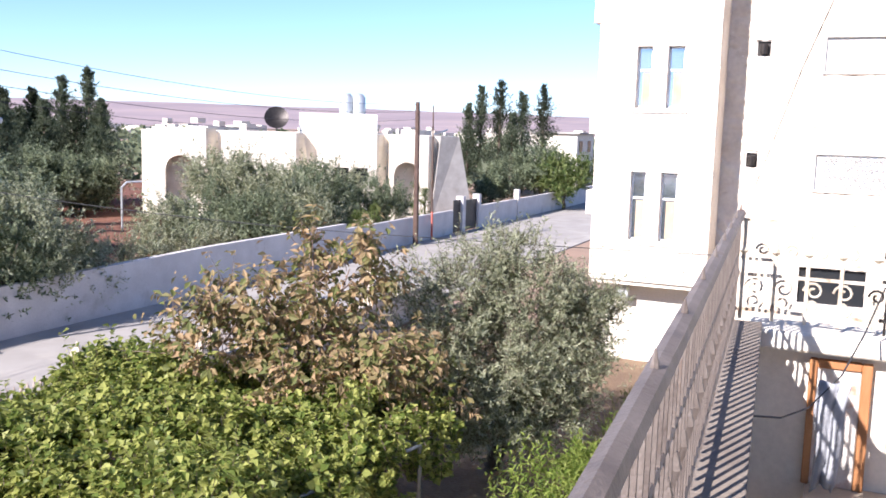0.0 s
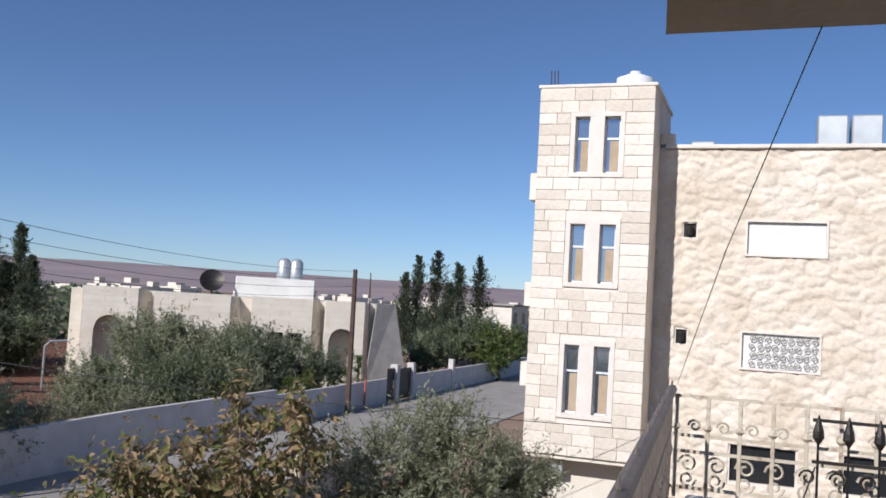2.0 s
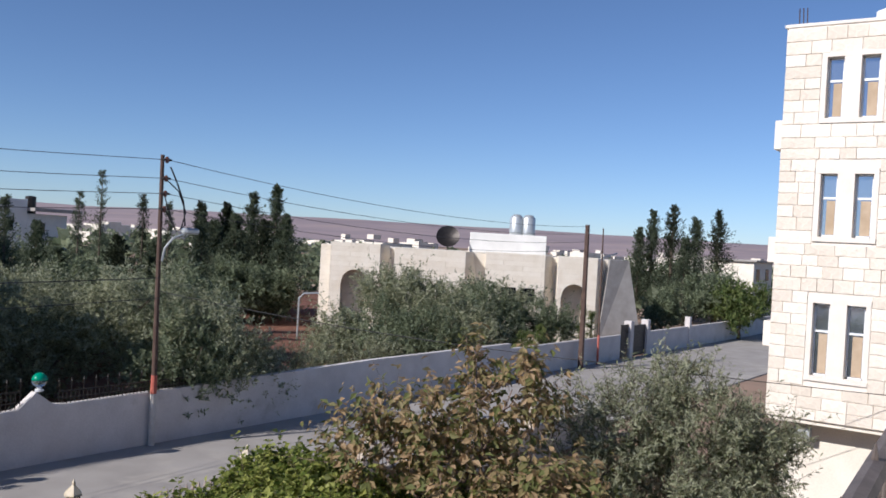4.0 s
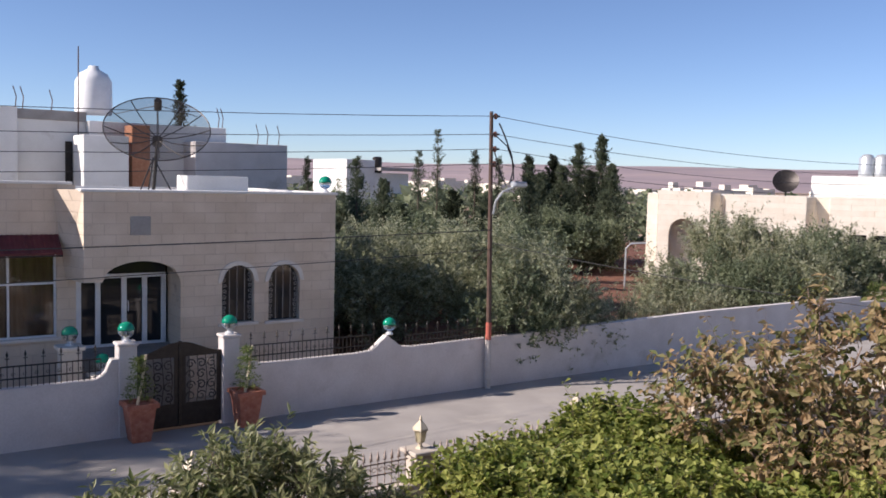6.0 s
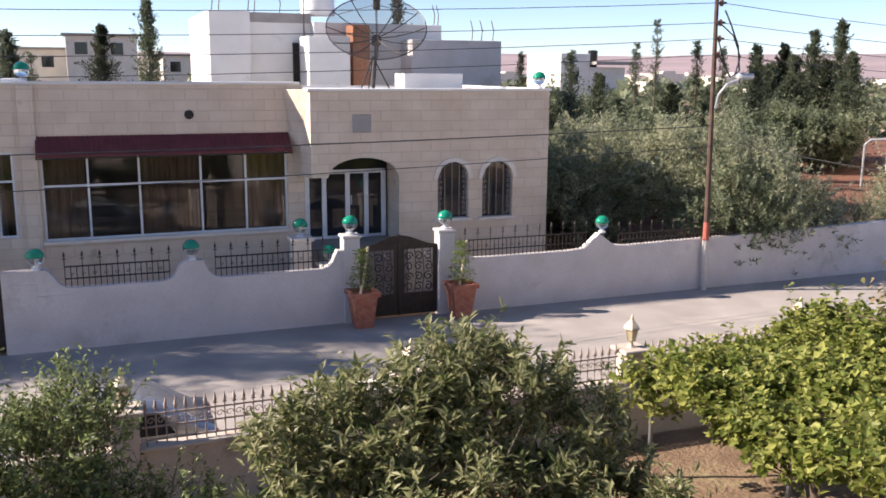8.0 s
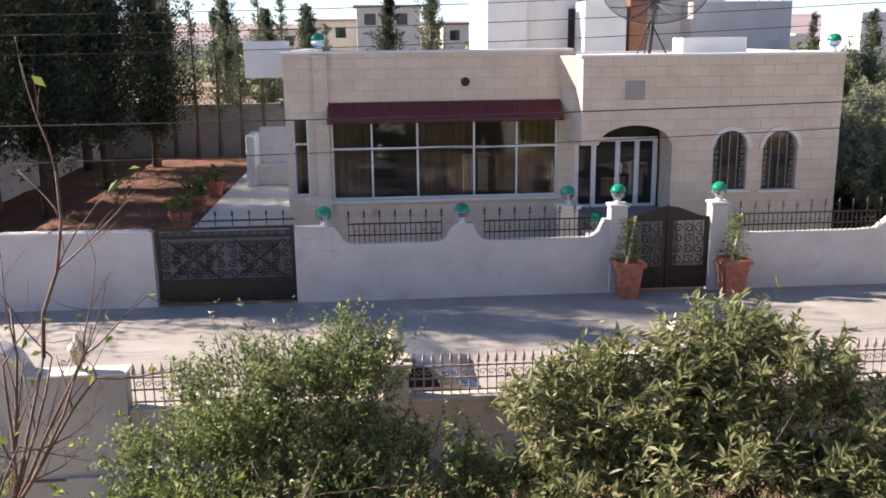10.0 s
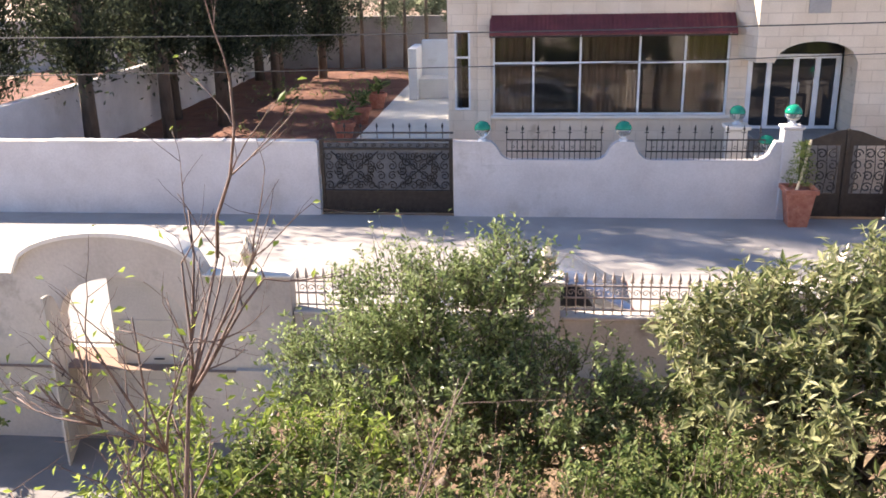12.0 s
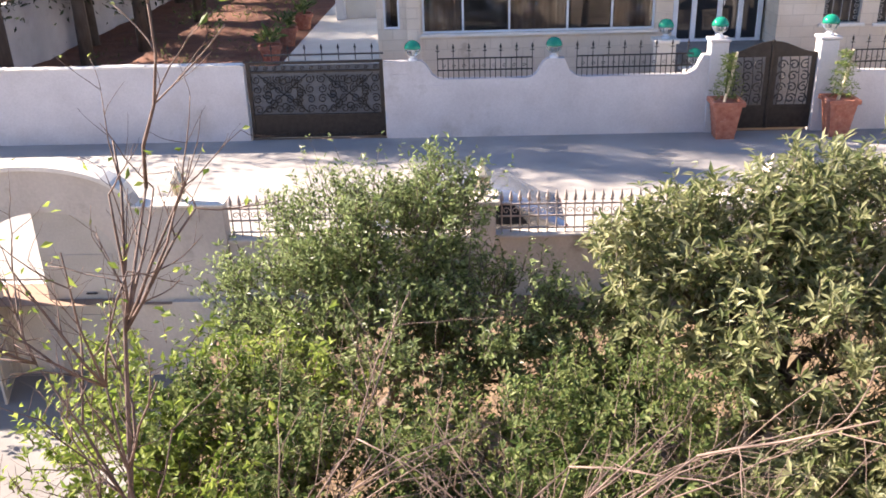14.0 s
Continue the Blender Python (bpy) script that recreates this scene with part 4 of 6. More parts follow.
tree("rose_shrub", (-10.5, 36, 0.05), [(-10.5, 36, 1.0, 0.9, 0.9, 0.8), (-9.7, 36.6, 0.8, 0.6, 0.6, 0.6)], SHRUB, 0.14, 0.5, "sparse green shrub on the red soil", "shrub", 8, 3, 5, 0.35, r0=0.03, seed=71)

# ---- tower and neighbour building ----
TX = 25.0
tower = thing("stone_tower", (TX, 4.8, 0), "three-storey stair tower faced with pale limestone blocks", "building")
wins = [(4.95, 5.36, z0, z1) for z0, z1 in ((3.6, 5.5), (7.25, 8.9), (10.36, 11.96))] + [(4.09, 4.53, z0, z1) for z0, z1 in ((3.6, 5.5), (7.25, 8.9), (10.36, 11.96))]
part("backing_wall", swap(wall_x(Geo(), 3.2, 6.4, TX - 0.004, TX + 0.3, 2.42, 12.8, [(a, b, z0, z1, 0) for a, b, z0, z1 in wins])), MORTAR, tower)
part("side_wall", Geo().box(TX + 0.05, TX + 4, 3.16, 3.4, 2.42, 12.8, 0.01).box(TX + 0.05, TX + 4, 6.2, 6.43, 2.42, 12.8, 0.01).box(TX + 3.8, TX + 4, 3.4, 6.2, 2.42, 12.8), RUBBLE, tower, "shaded rough side walls")
part("floor_slab", Geo().box(TX + 0.06, TX + 4, 3.2, 6.4, 2.3, 2.42), CREAM, tower)
part("roof_slab", Geo().box(TX + 0.3, TX + 3.8, 3.4, 6.2, 12.5, 12.6), CREAM, tower)
part("base_wall", Geo().box(TX + 0.9, TX + 6, 2.9, 6.2, -0.2, 2.3), CREAM, tower, "white rendered base under the overhang")
part("cap", Geo().box(TX - 0.04, TX + 4.04, 3.1, 6.49, 12.8, 12.9, 0.02), TRIM_STONE, tower)
for z0, z1 in ((9.6, 10.4), (6.5, 7.2), (4.2, 4.9)):
    part("corner_balcony", Geo().box(TX + 0.4, TX + 2.5, 6.43, 6.72, z0, z1, 0.02), TRIM_STONE, tower)
for y0, y1, z0, z1 in wins:
    w = part("window", Geo().box(TX + 0.16, TX + 0.2, y0, y0 + 0.05, z0, z1).box(TX + 0.16, TX + 0.2, y1 - 0.05, y1, z0, z1).box(TX + 0.16, TX + 0.2, y0, y1, z0, z0 + 0.05).box(TX + 0.16, TX + 0.2, y0, y1, z1 - 0.05, z1).box(TX + 0.15, TX + 0.21, y0, y1, z0 + (z1 - z0) * 0.6, z0 + (z1 - z0) * 0.6 + 0.06), ALU, tower, "white window bars")
    part("pane", Geo().box(TX + 0.181, TX + 0.19, y0 + 0.05, y1 - 0.05, z0 + 0.05, z1 - 0.05), REFLECT, w, "bluish reflecting glass")
    part("blind", Geo().box(TX + 0.175, TX + 0.184, y0 + 0.06, y1 - 0.14, z0 + 0.06, z0 + (z1 - z0) * 0.58), BLIND, w, "beige curtain low in the window")
for z0, z1 in ((3.6, 5.5), (7.25, 8.9), (10.36, 11.96)):
    part("window_surround", Geo().box(TX - 0.03, TX + 0.1, 3.96, 4.085, z0 - 0.12, z1 + 0.15).box(TX - 0.03, TX + 0.1, 4.535, 4.945, z0 - 0.12, z1 + 0.15).box(TX - 0.03, TX + 0.1, 5.365, 5.5, z0 - 0.12, z1 + 0.15).box(TX - 0.035, TX + 0.1, 3.96, 5.5, z1 + 0.005, z1 + 0.16).box(TX - 0.06, TX + 0.1, 3.96, 5.5, z0 - 0.13, z0 - 0.005), TRIM_STONE, tower, "smooth pale stone window surround")
solo("water_tank", Geo().lathe(TX + 1.0, 3.9, [(0.55, 12.6), (0.56, 13.05), (0.53, 13.1), (0.53, 13.25), (0.3, 13.35), (0.16, 13.4), (0.15, 13.47), (0, 13.48)], 20), TANK, (TX + 1, 3.9, 12.6), "squat white plastic water tank on the tower roof", "water tank", smooth=True)
for k in range(3):
    solo("rebar", Geo().tube([(TX + 0.3, 6.2 - k * 0.1, 12.85), (TX + 0.3, 6.22 - k * 0.1, 13.4)], 0.014, 4), WOODPOLE, (TX + 0.3, 6.2 - k * 0.1, 12.85), "rusty reinforcing bar standing out of the tower roof", "rebar", "tower rebars")

block_house = thing("rough_stone_building", (27, -3, 0), "apartment building of rough-hewn cream stone", "building")
MX = 26.5
mw = [(-1.39, 0.65, 8.32, 9.23), (-1.3, 0.69, 5.16, 6.12), (-6.2, -3.1, 8.25, 9.2), (-6.2, -3.0, 5.1, 6.1)]
vents = [(2.05, 2.4, 8.75, 9.15), (2.2, 2.5, 5.7, 6.1)]
lower = [(-0.8, 0.9, 2.0, 3.0), (-4, -2, 2.0, 3.0)]
holes = [(a, b, z0, z1, 0) for a, b, z0, z1 in mw + vents + lower]
# rough-hewn face: a fine relief grid in front of a plain core
core = swap(wall_x(Geo(), -14, 3.16, MX + 0.07, MX + 0.4, -0.2, 11.3, holes))
part("core_wall", core, MORTAR, block_house)
step = 0.055
ys, zs = np.arange(-9, 3.16 + step, step), np.arange(0, 11.3, step)
gr = Geo()
idx = {}
def inside(y, z, m=0.05):
    return any(a - m < y < b + m and c0 - m < z < d0 + m for a, b, c0, d0, _ in holes)
for j, z in enumerate(zs):
    for i, y in enumerate(ys):
        p = (y * 1.9 + 0.5 * noise.noise((y * 1.6, z * 1.6, 5)), z * 3.1 + 0.5 * noise.noise((y * 1.6, z * 1.6, 9)), 0.5)
        d, q = noise.voronoi(p)
        tilt = math.sin(q[0].x * 37.0 + q[0].y * 17.0)
        h = min(1.0, (d[1] - d[0]) * 2.6) * 0.05 + 0.035 * tilt * (p[1] - q[0].y) + 0.03 * tilt * (p[0] - q[0].x) + 0.025 * noise.noise((y * 6, z * 6, 2)) + 0.012 * noise.noise((y * 14, z * 14, 7))
        idx[i, j] = len(gr.v)
        gr.v.append((MX + 0.05 - h, float(y), float(z)))
for j in range(len(zs) - 1):
    for i in range(len(ys) - 1):
        if not inside((ys[i] + ys[i + 1]) / 2, (zs[j] + zs[j + 1]) / 2):
            gr.f.append((idx[i, j], idx[i, j + 1], idx[i + 1, j + 1], idx[i + 1, j]))
part("rough_face", gr, RUBBLE, block_house, "rough-hewn irregular stone facing", True)
part("coping", Geo().box(MX - 0.08, MX + 0.45, -14, 3.0, 11.3, 11.42, 0.02), TRIM_STONE, block_house)
part("parapet_step", Geo().box(MX - 0.02, MX + 0.4, 2.75, 3.16, 11.42, 11.75, 0.02), RUBBLE, block_house)
for a, b, z0, z1 in mw:
    lo = z0 < 7
    w = part("window", Geo().box(MX - 0.01, MX + 0.3, a - 0.06, a, z0, z1).box(MX - 0.01, MX + 0.3, b, b + 0.06, z0, z1).box(MX - 0.03, MX + 0.3, a - 0.06, b + 0.06, z0 - 0.06, z0).box(MX - 0.01, MX + 0.3, a - 0.06, b + 0.06, z1, z1 + 0.06), TRIM_STONE, block_house)
    part("shutter" if not lo else "backing_shutter", Geo().box(MX + 0.1, MX + 0.14, a, b, z0, z1), WHITE, w, "closed white roller shutter")
    if lo:
        gg = Geo()
        for i in range(int((b - a) / 0.2)):
            for j in range(4):
                gg.scroll((MX + 0.0, a + 0.12 + i * 0.2, z0 + 0.14 + j * 0.23), (0, 1 if (i + j) % 2 else -1, 0), (0, 0, 1), 0.1, 1.25, 0.016, i)
        part("grille", gg, BLOCKGREY, w, "grey scrollwork window grille")
for a, b, z0, z1 in lower:
    part("window", Geo().box(MX + 0.2, MX + 0.24, a, b, z0, z1), GLASS, block_house)
for a, b, z0, z1 in vents:
    part("vent", Geo().box(MX + 0.15, MX + 0.3, a, b, z0, z1).lathe(MX + 0.05, (a + b) / 2, [(0.1, z0 + 0.05), (0.1, z1 - 0.08)], 10), IRON, block_house)
solo("water_tank", Geo().box(MX + 0.8, MX + 1.9, -1.9, -1.1, 11.3, 12.4, 0.04), STEEL, (MX + 1.2, -1.5, 11.3), "square zinc roof water tank", "water tank", "zinc tanks")
solo("water_tank", Geo().box(MX + 0.8, MX + 1.9, -2.8, -2.0, 11.3, 12.4, 0.04), STEEL, (MX + 1.2, -2.4, 11.3), "square zinc roof water tank", "water tank", "zinc tanks")
solo("water_tank", Geo().box(MX + 1.2, MX + 1.9, 1.7, 2.4, 11.3, 11.75, 0.04), STEEL, (MX + 1.5, 2, 11.3), "small zinc roof tank", "water tank", "zinc tanks")
solo("floodlight", Geo().box(TX + 0.4, TX + 0.65, 5.35, 5.75, 1.85, 2.15, 0.02).tube([(TX + 0.6, 5.5, 2.1), (TX + 0.9, 5.5, 2.25)], 0.03, 6), STEEL, (TX + 0.9, 5.5, 2.2), "grey box floodlight under the tower overhang", "floodlight")

# ---- the terrace at hand: railing, ledge, soffit, door ----
RA, RB = Vector((1.7, 0.4, 5.79)), Vector((8.95, 0.85, 5.79))
t = thing("terrace_railing", tuple(RA - Vector((0, 0, 1.05))), "weathered grey iron terrace railing with twisted pickets", "railing")
start = RA - (RB - RA).normalized() * 1.6
part("top_rail", Geo().tube([start, RB], 0.045, 8), RAILGREY, t)
part("bottom_rail", Geo().tube([start - Vector((0, 0, 0.9)), RB - Vector((0, 0, 0.9))], 0.018, 5), RAILGREY, t)
part("middle_rail", Geo().tube([start - Vector((0, 0, 0.35)), RB - Vector((0, 0, 0.35))], 0.014, 5), RAILGREY, t)
n = 62
for k in range(n + 1):
    p = start.lerp(RB, k / n)
    gg = Geo().tube([p - Vector((0, 0, 1.0)), p - Vector((0, 0, 0.02))], 0.013, 5)
    if k % 2:
        gg.lathe(p.x, p.y, [(0.015, p.z - 0.62), (0.035, p.z - 0.55), (0.015, p.z - 0.48)], 6)
    part("picket", gg, RAILGREY, t)
for k in range(8):
    p = start.lerp(RB, 0.28 + k * 0.1)
    part("spear", Geo().lathe(p.x, p.y, [(0.01, p.z), (0.014, p.z + 0.05), (0.003, p.z + 0.1)], 6), RAILGREY, t)
dr = (RB - RA).normalized()
sd2 = Vector((dr.y, -dr.x, 0))
g = Geo()
for a, b in ((0.02, 0.34),):
    q = [start + sd2 * -0.06, RB + sd2 * -0.06, RB + sd2 * 0.26, start + sd2 * 0.26]
    g.add([(p.x, p.y, 4.55) for p in q] + [(p.x, p.y, 4.76) for p in q], [(0, 3, 2, 1), (4, 5, 6, 7), (0, 1, 5, 4), (1, 2, 6, 5), (2, 3, 7, 6), (3, 0, 4, 7)])
setting("terrace_ledge", g, LEDGE, "narrow concrete ledge carrying the railing", "ledge")
q = [start + sd2 * 0.0, RB + sd2 * 0.0, RB + sd2 * 0.16, start + sd2 * 0.16]
setting("wall_terrace", Geo().add([(p.x, p.y, -0.1) for p in q] + [(p.x, p.y, 4.55) for p in q], [(0, 3, 2, 1), (4, 5, 6, 7), (0, 1, 5, 4), (1, 2, 6, 5), (2, 3, 7, 6), (3, 0, 4, 7)]), CREAM, "cream wall below the terrace ledge", "wall")

t = thing("cross_railing", (8.95, -1.5, 4.75), "cream-painted ornate iron railing with rust, floral scrolls", "railing")
X = 8.95
for z in (5.72, 5.35, 5.2, 4.86):
    part("rail", Geo().box(X - 0.012, X + 0.012, -4.5, 0.85, z, z + 0.03), RUSTY, t)
for k in range(19):
    y = 0.8 - k * 0.29
    part("picket", Geo().box(X - 0.016, X + 0.016, y - 0.018, y + 0.018, 4.78, 5.74, 0.004).lathe(X, y, [(0.01, 5.4), (0.05, 5.44), (0.01, 5.5)], 6), RUSTY, t)
for k in range(20):
    y = 0.68 - k * 0.26
    for c, u, w, q in (((X, y, 5.1), (0, 1, 0), (0, 0, 1), 0.09), ((X, y, 4.96), (0, -1, 0), (0, 0, -1), 0.08), ((X, y - 0.05, 5.46), (0, 1, 0), (0, 0, 1), 0.06)):
        part("scroll", Geo().scroll(c, u, w, q, 1.3, 0.012), RUSTY, t)
t = thing("dark_railing", (8.8, -2.2, 4.75), "black iron railing with spade-shaped finials", "railing")
for z in (5.62, 5.25, 4.9):
    part("rail", Geo().box(8.79, 8.81, -4.5, -0.4, z, z + 0.03), IRON, t)
for k in range(15):
    y = -0.45 - k * 0.25
    part("picket", Geo().tube([(8.8, y, 4.78), (8.8, y, 5.6)], 0.012, 5).lathe(8.8, y, [(0.012, 5.42), (0.05, 5.48), (0.045, 5.54), (0.006, 5.68)], 8).scroll((8.8, y + 0.08, 5.12), (0, 1, 0), (0, 0, 1), 0.07, 1.2, 0.011), IRON, t)
setting("wall_stair_end", Geo().box(9.02, 9.3, -6, 0.85, -0.1, 4.55).box(8.78, 9.4, -6, 0.72, 4.55, 4.73, 0.02), CREAM, "sunlit cream wall at the end of the stairwell with worn plaster", "wall")
setting("stairwell_floor", Geo().box(-2, 9.02, -6, 0.1, 3.1, 3.25), STAIR_FLOOR, "concrete floor of the stairwell", "floor")
t = thing("door_stairwell", (9.0, -0.13, 3.25), "peeling orange-painted door in a wooden frame", "door")
part("leaf", Geo().box(8.96, 9.0, -0.31, 0.07, 3.25, 4.39, 0.008), DOORM, t, "peeling white and rust-orange paint")
ORANGE = mat("orange_wood", (0.34, 0.14, 0.05), (0.46, 0.22, 0.09), 4, 0.6, 0, 0.3, 30, stretch=(1, 1, 0.3))
for a, b, z0, z1 in ((-0.4, -0.31, 3.25, 4.47), (0.07, 0.14, 3.25, 4.47), (-0.31, 0.07, 4.39, 4.47)):
    part("frame", Geo().box(8.93, 9.015, a, b, z0, z1, 0.01), ORANGE, t, "orange-brown wooden frame")
# clothes line with a shirt
solo("clothes_line", Geo().tube([(6.2, 0.68, 4.67), (6.6, 0.5, 4.53), (7.0, 0.28, 4.43), (7.3, 0.1, 4.45), (7.7, -0.12, 4.64), (8.3, -0.28, 4.88), (9.0, -0.44, 5.19)], 0.008, 4), WIRE, (6.0, 0.45, 4.75), "sagging dark clothes line over the stairwell", "clothes line")
v, f = [], []
for j in range(14):
    for i in range(9):
        v.append((7.6 + 0.05 * math.sin(i * 1.4 + j * 0.3) + 0.02 * j / 14, 0.04 - i * 0.03 * (1 - 0.025 * j) + 0.02 * math.sin(j * 0.5), 4.6 - j * 0.065 - 0.02 * abs(i - 4) * (j > 11)))
for j in range(13):
    for i in range(8):
        f.append((j * 9 + i, j * 9 + i + 1, j * 9 + i + 10, j * 9 + i + 9))
sh = solo("hanging_cloth", Geo().add(v, f), CLOTH, (7.6, -0.08, 4.6), "grey cloth hanging folded over the clothes line", "cloth", smooth=True)
so = sh.modifiers.new("thick", "SOLIDIFY")
so.thickness = 0.012
# slab overhead
q = [(3.62, 0.43, 7.62), (3.62, -6, 7.62), (-3, -6, 7.62), (-3, -0.35, 7.62)]
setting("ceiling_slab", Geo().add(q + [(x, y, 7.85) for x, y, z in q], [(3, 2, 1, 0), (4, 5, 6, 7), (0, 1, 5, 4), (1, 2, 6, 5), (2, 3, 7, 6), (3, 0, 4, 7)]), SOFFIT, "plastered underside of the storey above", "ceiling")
solo("stay_wire", Geo().tube([(3.6, -0.15, 7.62), (5.5, 0.25, 6.9), (8.9, 0.8, 5.85)], 0.003, 4), WIRE, (3.6, -0.15, 7.62), "thin dark wire stretched down to the railing corner", "wire")
setting("terrace_floor", Geo().box(-3, 1.6, -6, 0.3, 4.7, 4.9), PAVE, "concrete terrace floor", "floor")
setting("wall_house_behind", Geo().box(-3, 6, -6.3, -6, -0.1, 7.62), CREAM, "cream house wall behind the terrace", "wall")
setting("wall_terrace_front", Geo().box(-3, 1.6, 0.15, 0.3, -0.1, 4.7), CREAM, "cream wall below the terrace", "wall")

# ---- the villa across the road ----
VC, VU, VN = Vector((52, 34, 0)), Vector((0.54, -0.84, 0)), Vector((-0.84, -0.54, 0))


def vill(gg):
    return gg.moved(lambda p: tuple(VC + VU * p[0] + VN * (-p[1]) + Vector((0, 0, p[2]))))


villa = thing("cream_villa", tuple(VC), "low cream stone villa with arches and sloping buttresses", "house")
part("body", vill(Geo().box(-10.3, 11.4, 1.2, 14, 0, 6.0, 0.03)), VILLA_STONE, villa)
for a, b, top, arch in ((-9.4, -5.95, 6.2, (-8.6, -6.7, 1.0, 4.35, 0.95)), (-4.95, 0.0, 6.05, None), (1.4, 5.5, 6.1, None), (6.4, 9.1, 6.1, (6.7, 8.5, 1.0, 4.2, 0.9))):
    bay = part("bay", vill(wall_x(Geo(), a, b, 0, 0.35, 0, top, [arch] if arch else [(a + 1.2, a + 2.2, 2.6, 3.75, 0), (a + 2.5, a + 3.5, 2.6, 3.75, 0)] if a > 0 else [])), VILLA_STONE, villa)
    gg = Geo().add([(b, 0, 0), (b + 1.25, 1.2, 0), (b, 1.3, 0), (b, 0, top - 0.05), (b + 0.55, 1.2, top - 0.05), (b, 1.3, top - 0.05)], [(0, 2, 1), (3, 4, 5), (0, 1, 4, 3), (1, 2, 5, 4), (2, 0, 3, 5)])
    part("buttress", vill(gg), VILLA_STONE, villa, "sloping stone buttress")
    part("bay_side", vill(Geo().box(a, a + 0.3, 0.36, 1.2, 0, top).box(a + 0.3, b, 0.36, 1.2, top - 0.3, top)), VILLA_STONE, villa)
    if not arch and a > 0:
        part("window", vill(Geo().box(a + 1.2, a + 2.2, 0.2, 0.24, 2.6, 3.75).box(a + 2.5, a + 3.5, 0.2, 0.24, 2.6, 3.75)), GLASS, villa)
# Grey material carries the shade of this end wall.
part("wing", vill(Geo().add([(9.3, -0.3, 0), (12.6, 0.8, 0), (12.6, 5, 0), (9.3, 5, 0), (10.0, 0.3, 6.05), (11.4, 1.0, 6.05), (11.4, 5, 6.05), (10.0, 5, 6.05)], [(3, 2, 1, 0), (4, 5, 6, 7), (0, 1, 5, 4), (1, 2, 6, 5), (2, 3, 7, 6), (3, 0, 4, 7)])), BLOCKGREY, villa, "sloping end wall, shade put into its grey colour")
part("roof_room", vill(Geo().box(0.2, 5.8, 3.5, 8, 6.0, 7.45, 0.04)), WHITE, villa, "white stair room on the roof")
for k, u in enumerate((3.6, 4.5)):
    p = VC + VU * u - VN * 5
    solo("water_tank", Geo().lathe(p.x, p.y, [(0.5, 7.45), (0.52, 7.6), (0.5, 8.7), (0.3, 8.95), (0, 9.0)], 14), STEEL, (p.x, p.y, 7.45), "pale grey cylindrical roof tank on the villa", "water tank", "villa tanks", smooth=True)
p = VC + VU * (-1.4) - VN * 3
t = thing("villa_dish", (p.x, p.y, 6.0), "black satellite dish on the villa roof", "satellite dish")
gg = Geo()
axd = Vector((-0.75, -0.5, 0.42)).normalized()
s1 = axd.cross(Vector((0, 0, 1))).normalized()
s2 = s1.cross(axd)
cc = p + Vector((0, 0, 6.95))
ring = [tuple(cc)] + [tuple(cc + (s1 * math.cos(2 * math.pi * k / 20) + s2 * math.sin(2 * math.pi * k / 20)) * 0.85 * q + axd * 0.25 * q * q) for q in (0.5, 1.0) for k in range(20)]
gg.add(ring, [(0, 1 + k, 1 + (k + 1) % 20) for k in range(20)] + [(1 + k, 21 + k, 21 + (k + 1) % 20, 1 + (k + 1) % 20) for k in range(20)])
part("reflector", gg, IRON, t, "", True)
part("mast", Geo().tube([(p.x, p.y, 6.0), tuple(cc)], 0.05, 6), IRON, t)
setting("wall_villa_gate", Geo().box(53.2, 53.7, 22.1, 22.6, 0, 2.3, 0.03).box(56, 56.4, 22.1, 22.6, 0, 2.3, 0.03).box(56.4, 90, 22.2, 22.45, 0, 1.5).box(64, 64.4, 22.1, 22.5, 0, 2.2, 0.03), WALL, "white gate posts and low wall further down the street", "wall")
solo("villa_gate", Geo().box(52.1, 53.2, 22.28, 22.33, 0.05, 2.1, 0.01).box(53.7, 56, 22.28, 22.33, 0.05, 2.0, 0.01), IRON, (54, 22.3, 0), "dark sheet-metal gate of the villa", "gate")

# far white house and far buildings on the right
t = thing("far_white_house", (60, 98, 0), "distant white house with flat roofs", "house")
part("body", Geo().box(53, 57, 97, 106, 3, 8.8, 0.05).box(57, 62, 97, 106, 3, 7.2, 0.05), WHITE, t)
part("canopy", Geo().box(57, 63, 95.5, 98, 7.5, 7.9, 0.03), BLOCKGREY, t)
part("window", Geo().box(58, 59.2, 96.95, 96.99, 5, 6.2).box(54.4, 55.4, 96.95, 96.99, 5.2, 6.4), GLASS, t)
solo("roof_tank", Geo().lathe(58.5, 99, [(0.6, 7.2), (0.6, 9.2), (0.2, 9.3)], 10), IRON, (58.5, 99, 7.2), "black roof tank on the distant house", "water tank")
for k, (x, y, z) in enumerate(((112, 33, 6.4), (124, 38, 5.2), (2, 120, 10.5), (-6, 128, 9.0), (14, 135, 8.5), (-14, 140, 8))):
    t = thing("far_house", (x, y, 0), "distant pale flat-roofed house", "house", "far houses")
    part("body", Geo().box(x - 4, x + 4, y - 3, y + 3, 0, z, 0.05), CREAM, t)
    part("roof", Geo().box(x - 4.4, x + 4.4, y - 3.4, y + 3.4, z, z + 0.25, 0.03), BLOCKGREY, t)
    for q in (-3, 1):
        part("window", Geo().box(x + q, x + q + 1.4, y - 3.05, y - 3.01, z - 2.2, z - 0.8), GLASS, t)

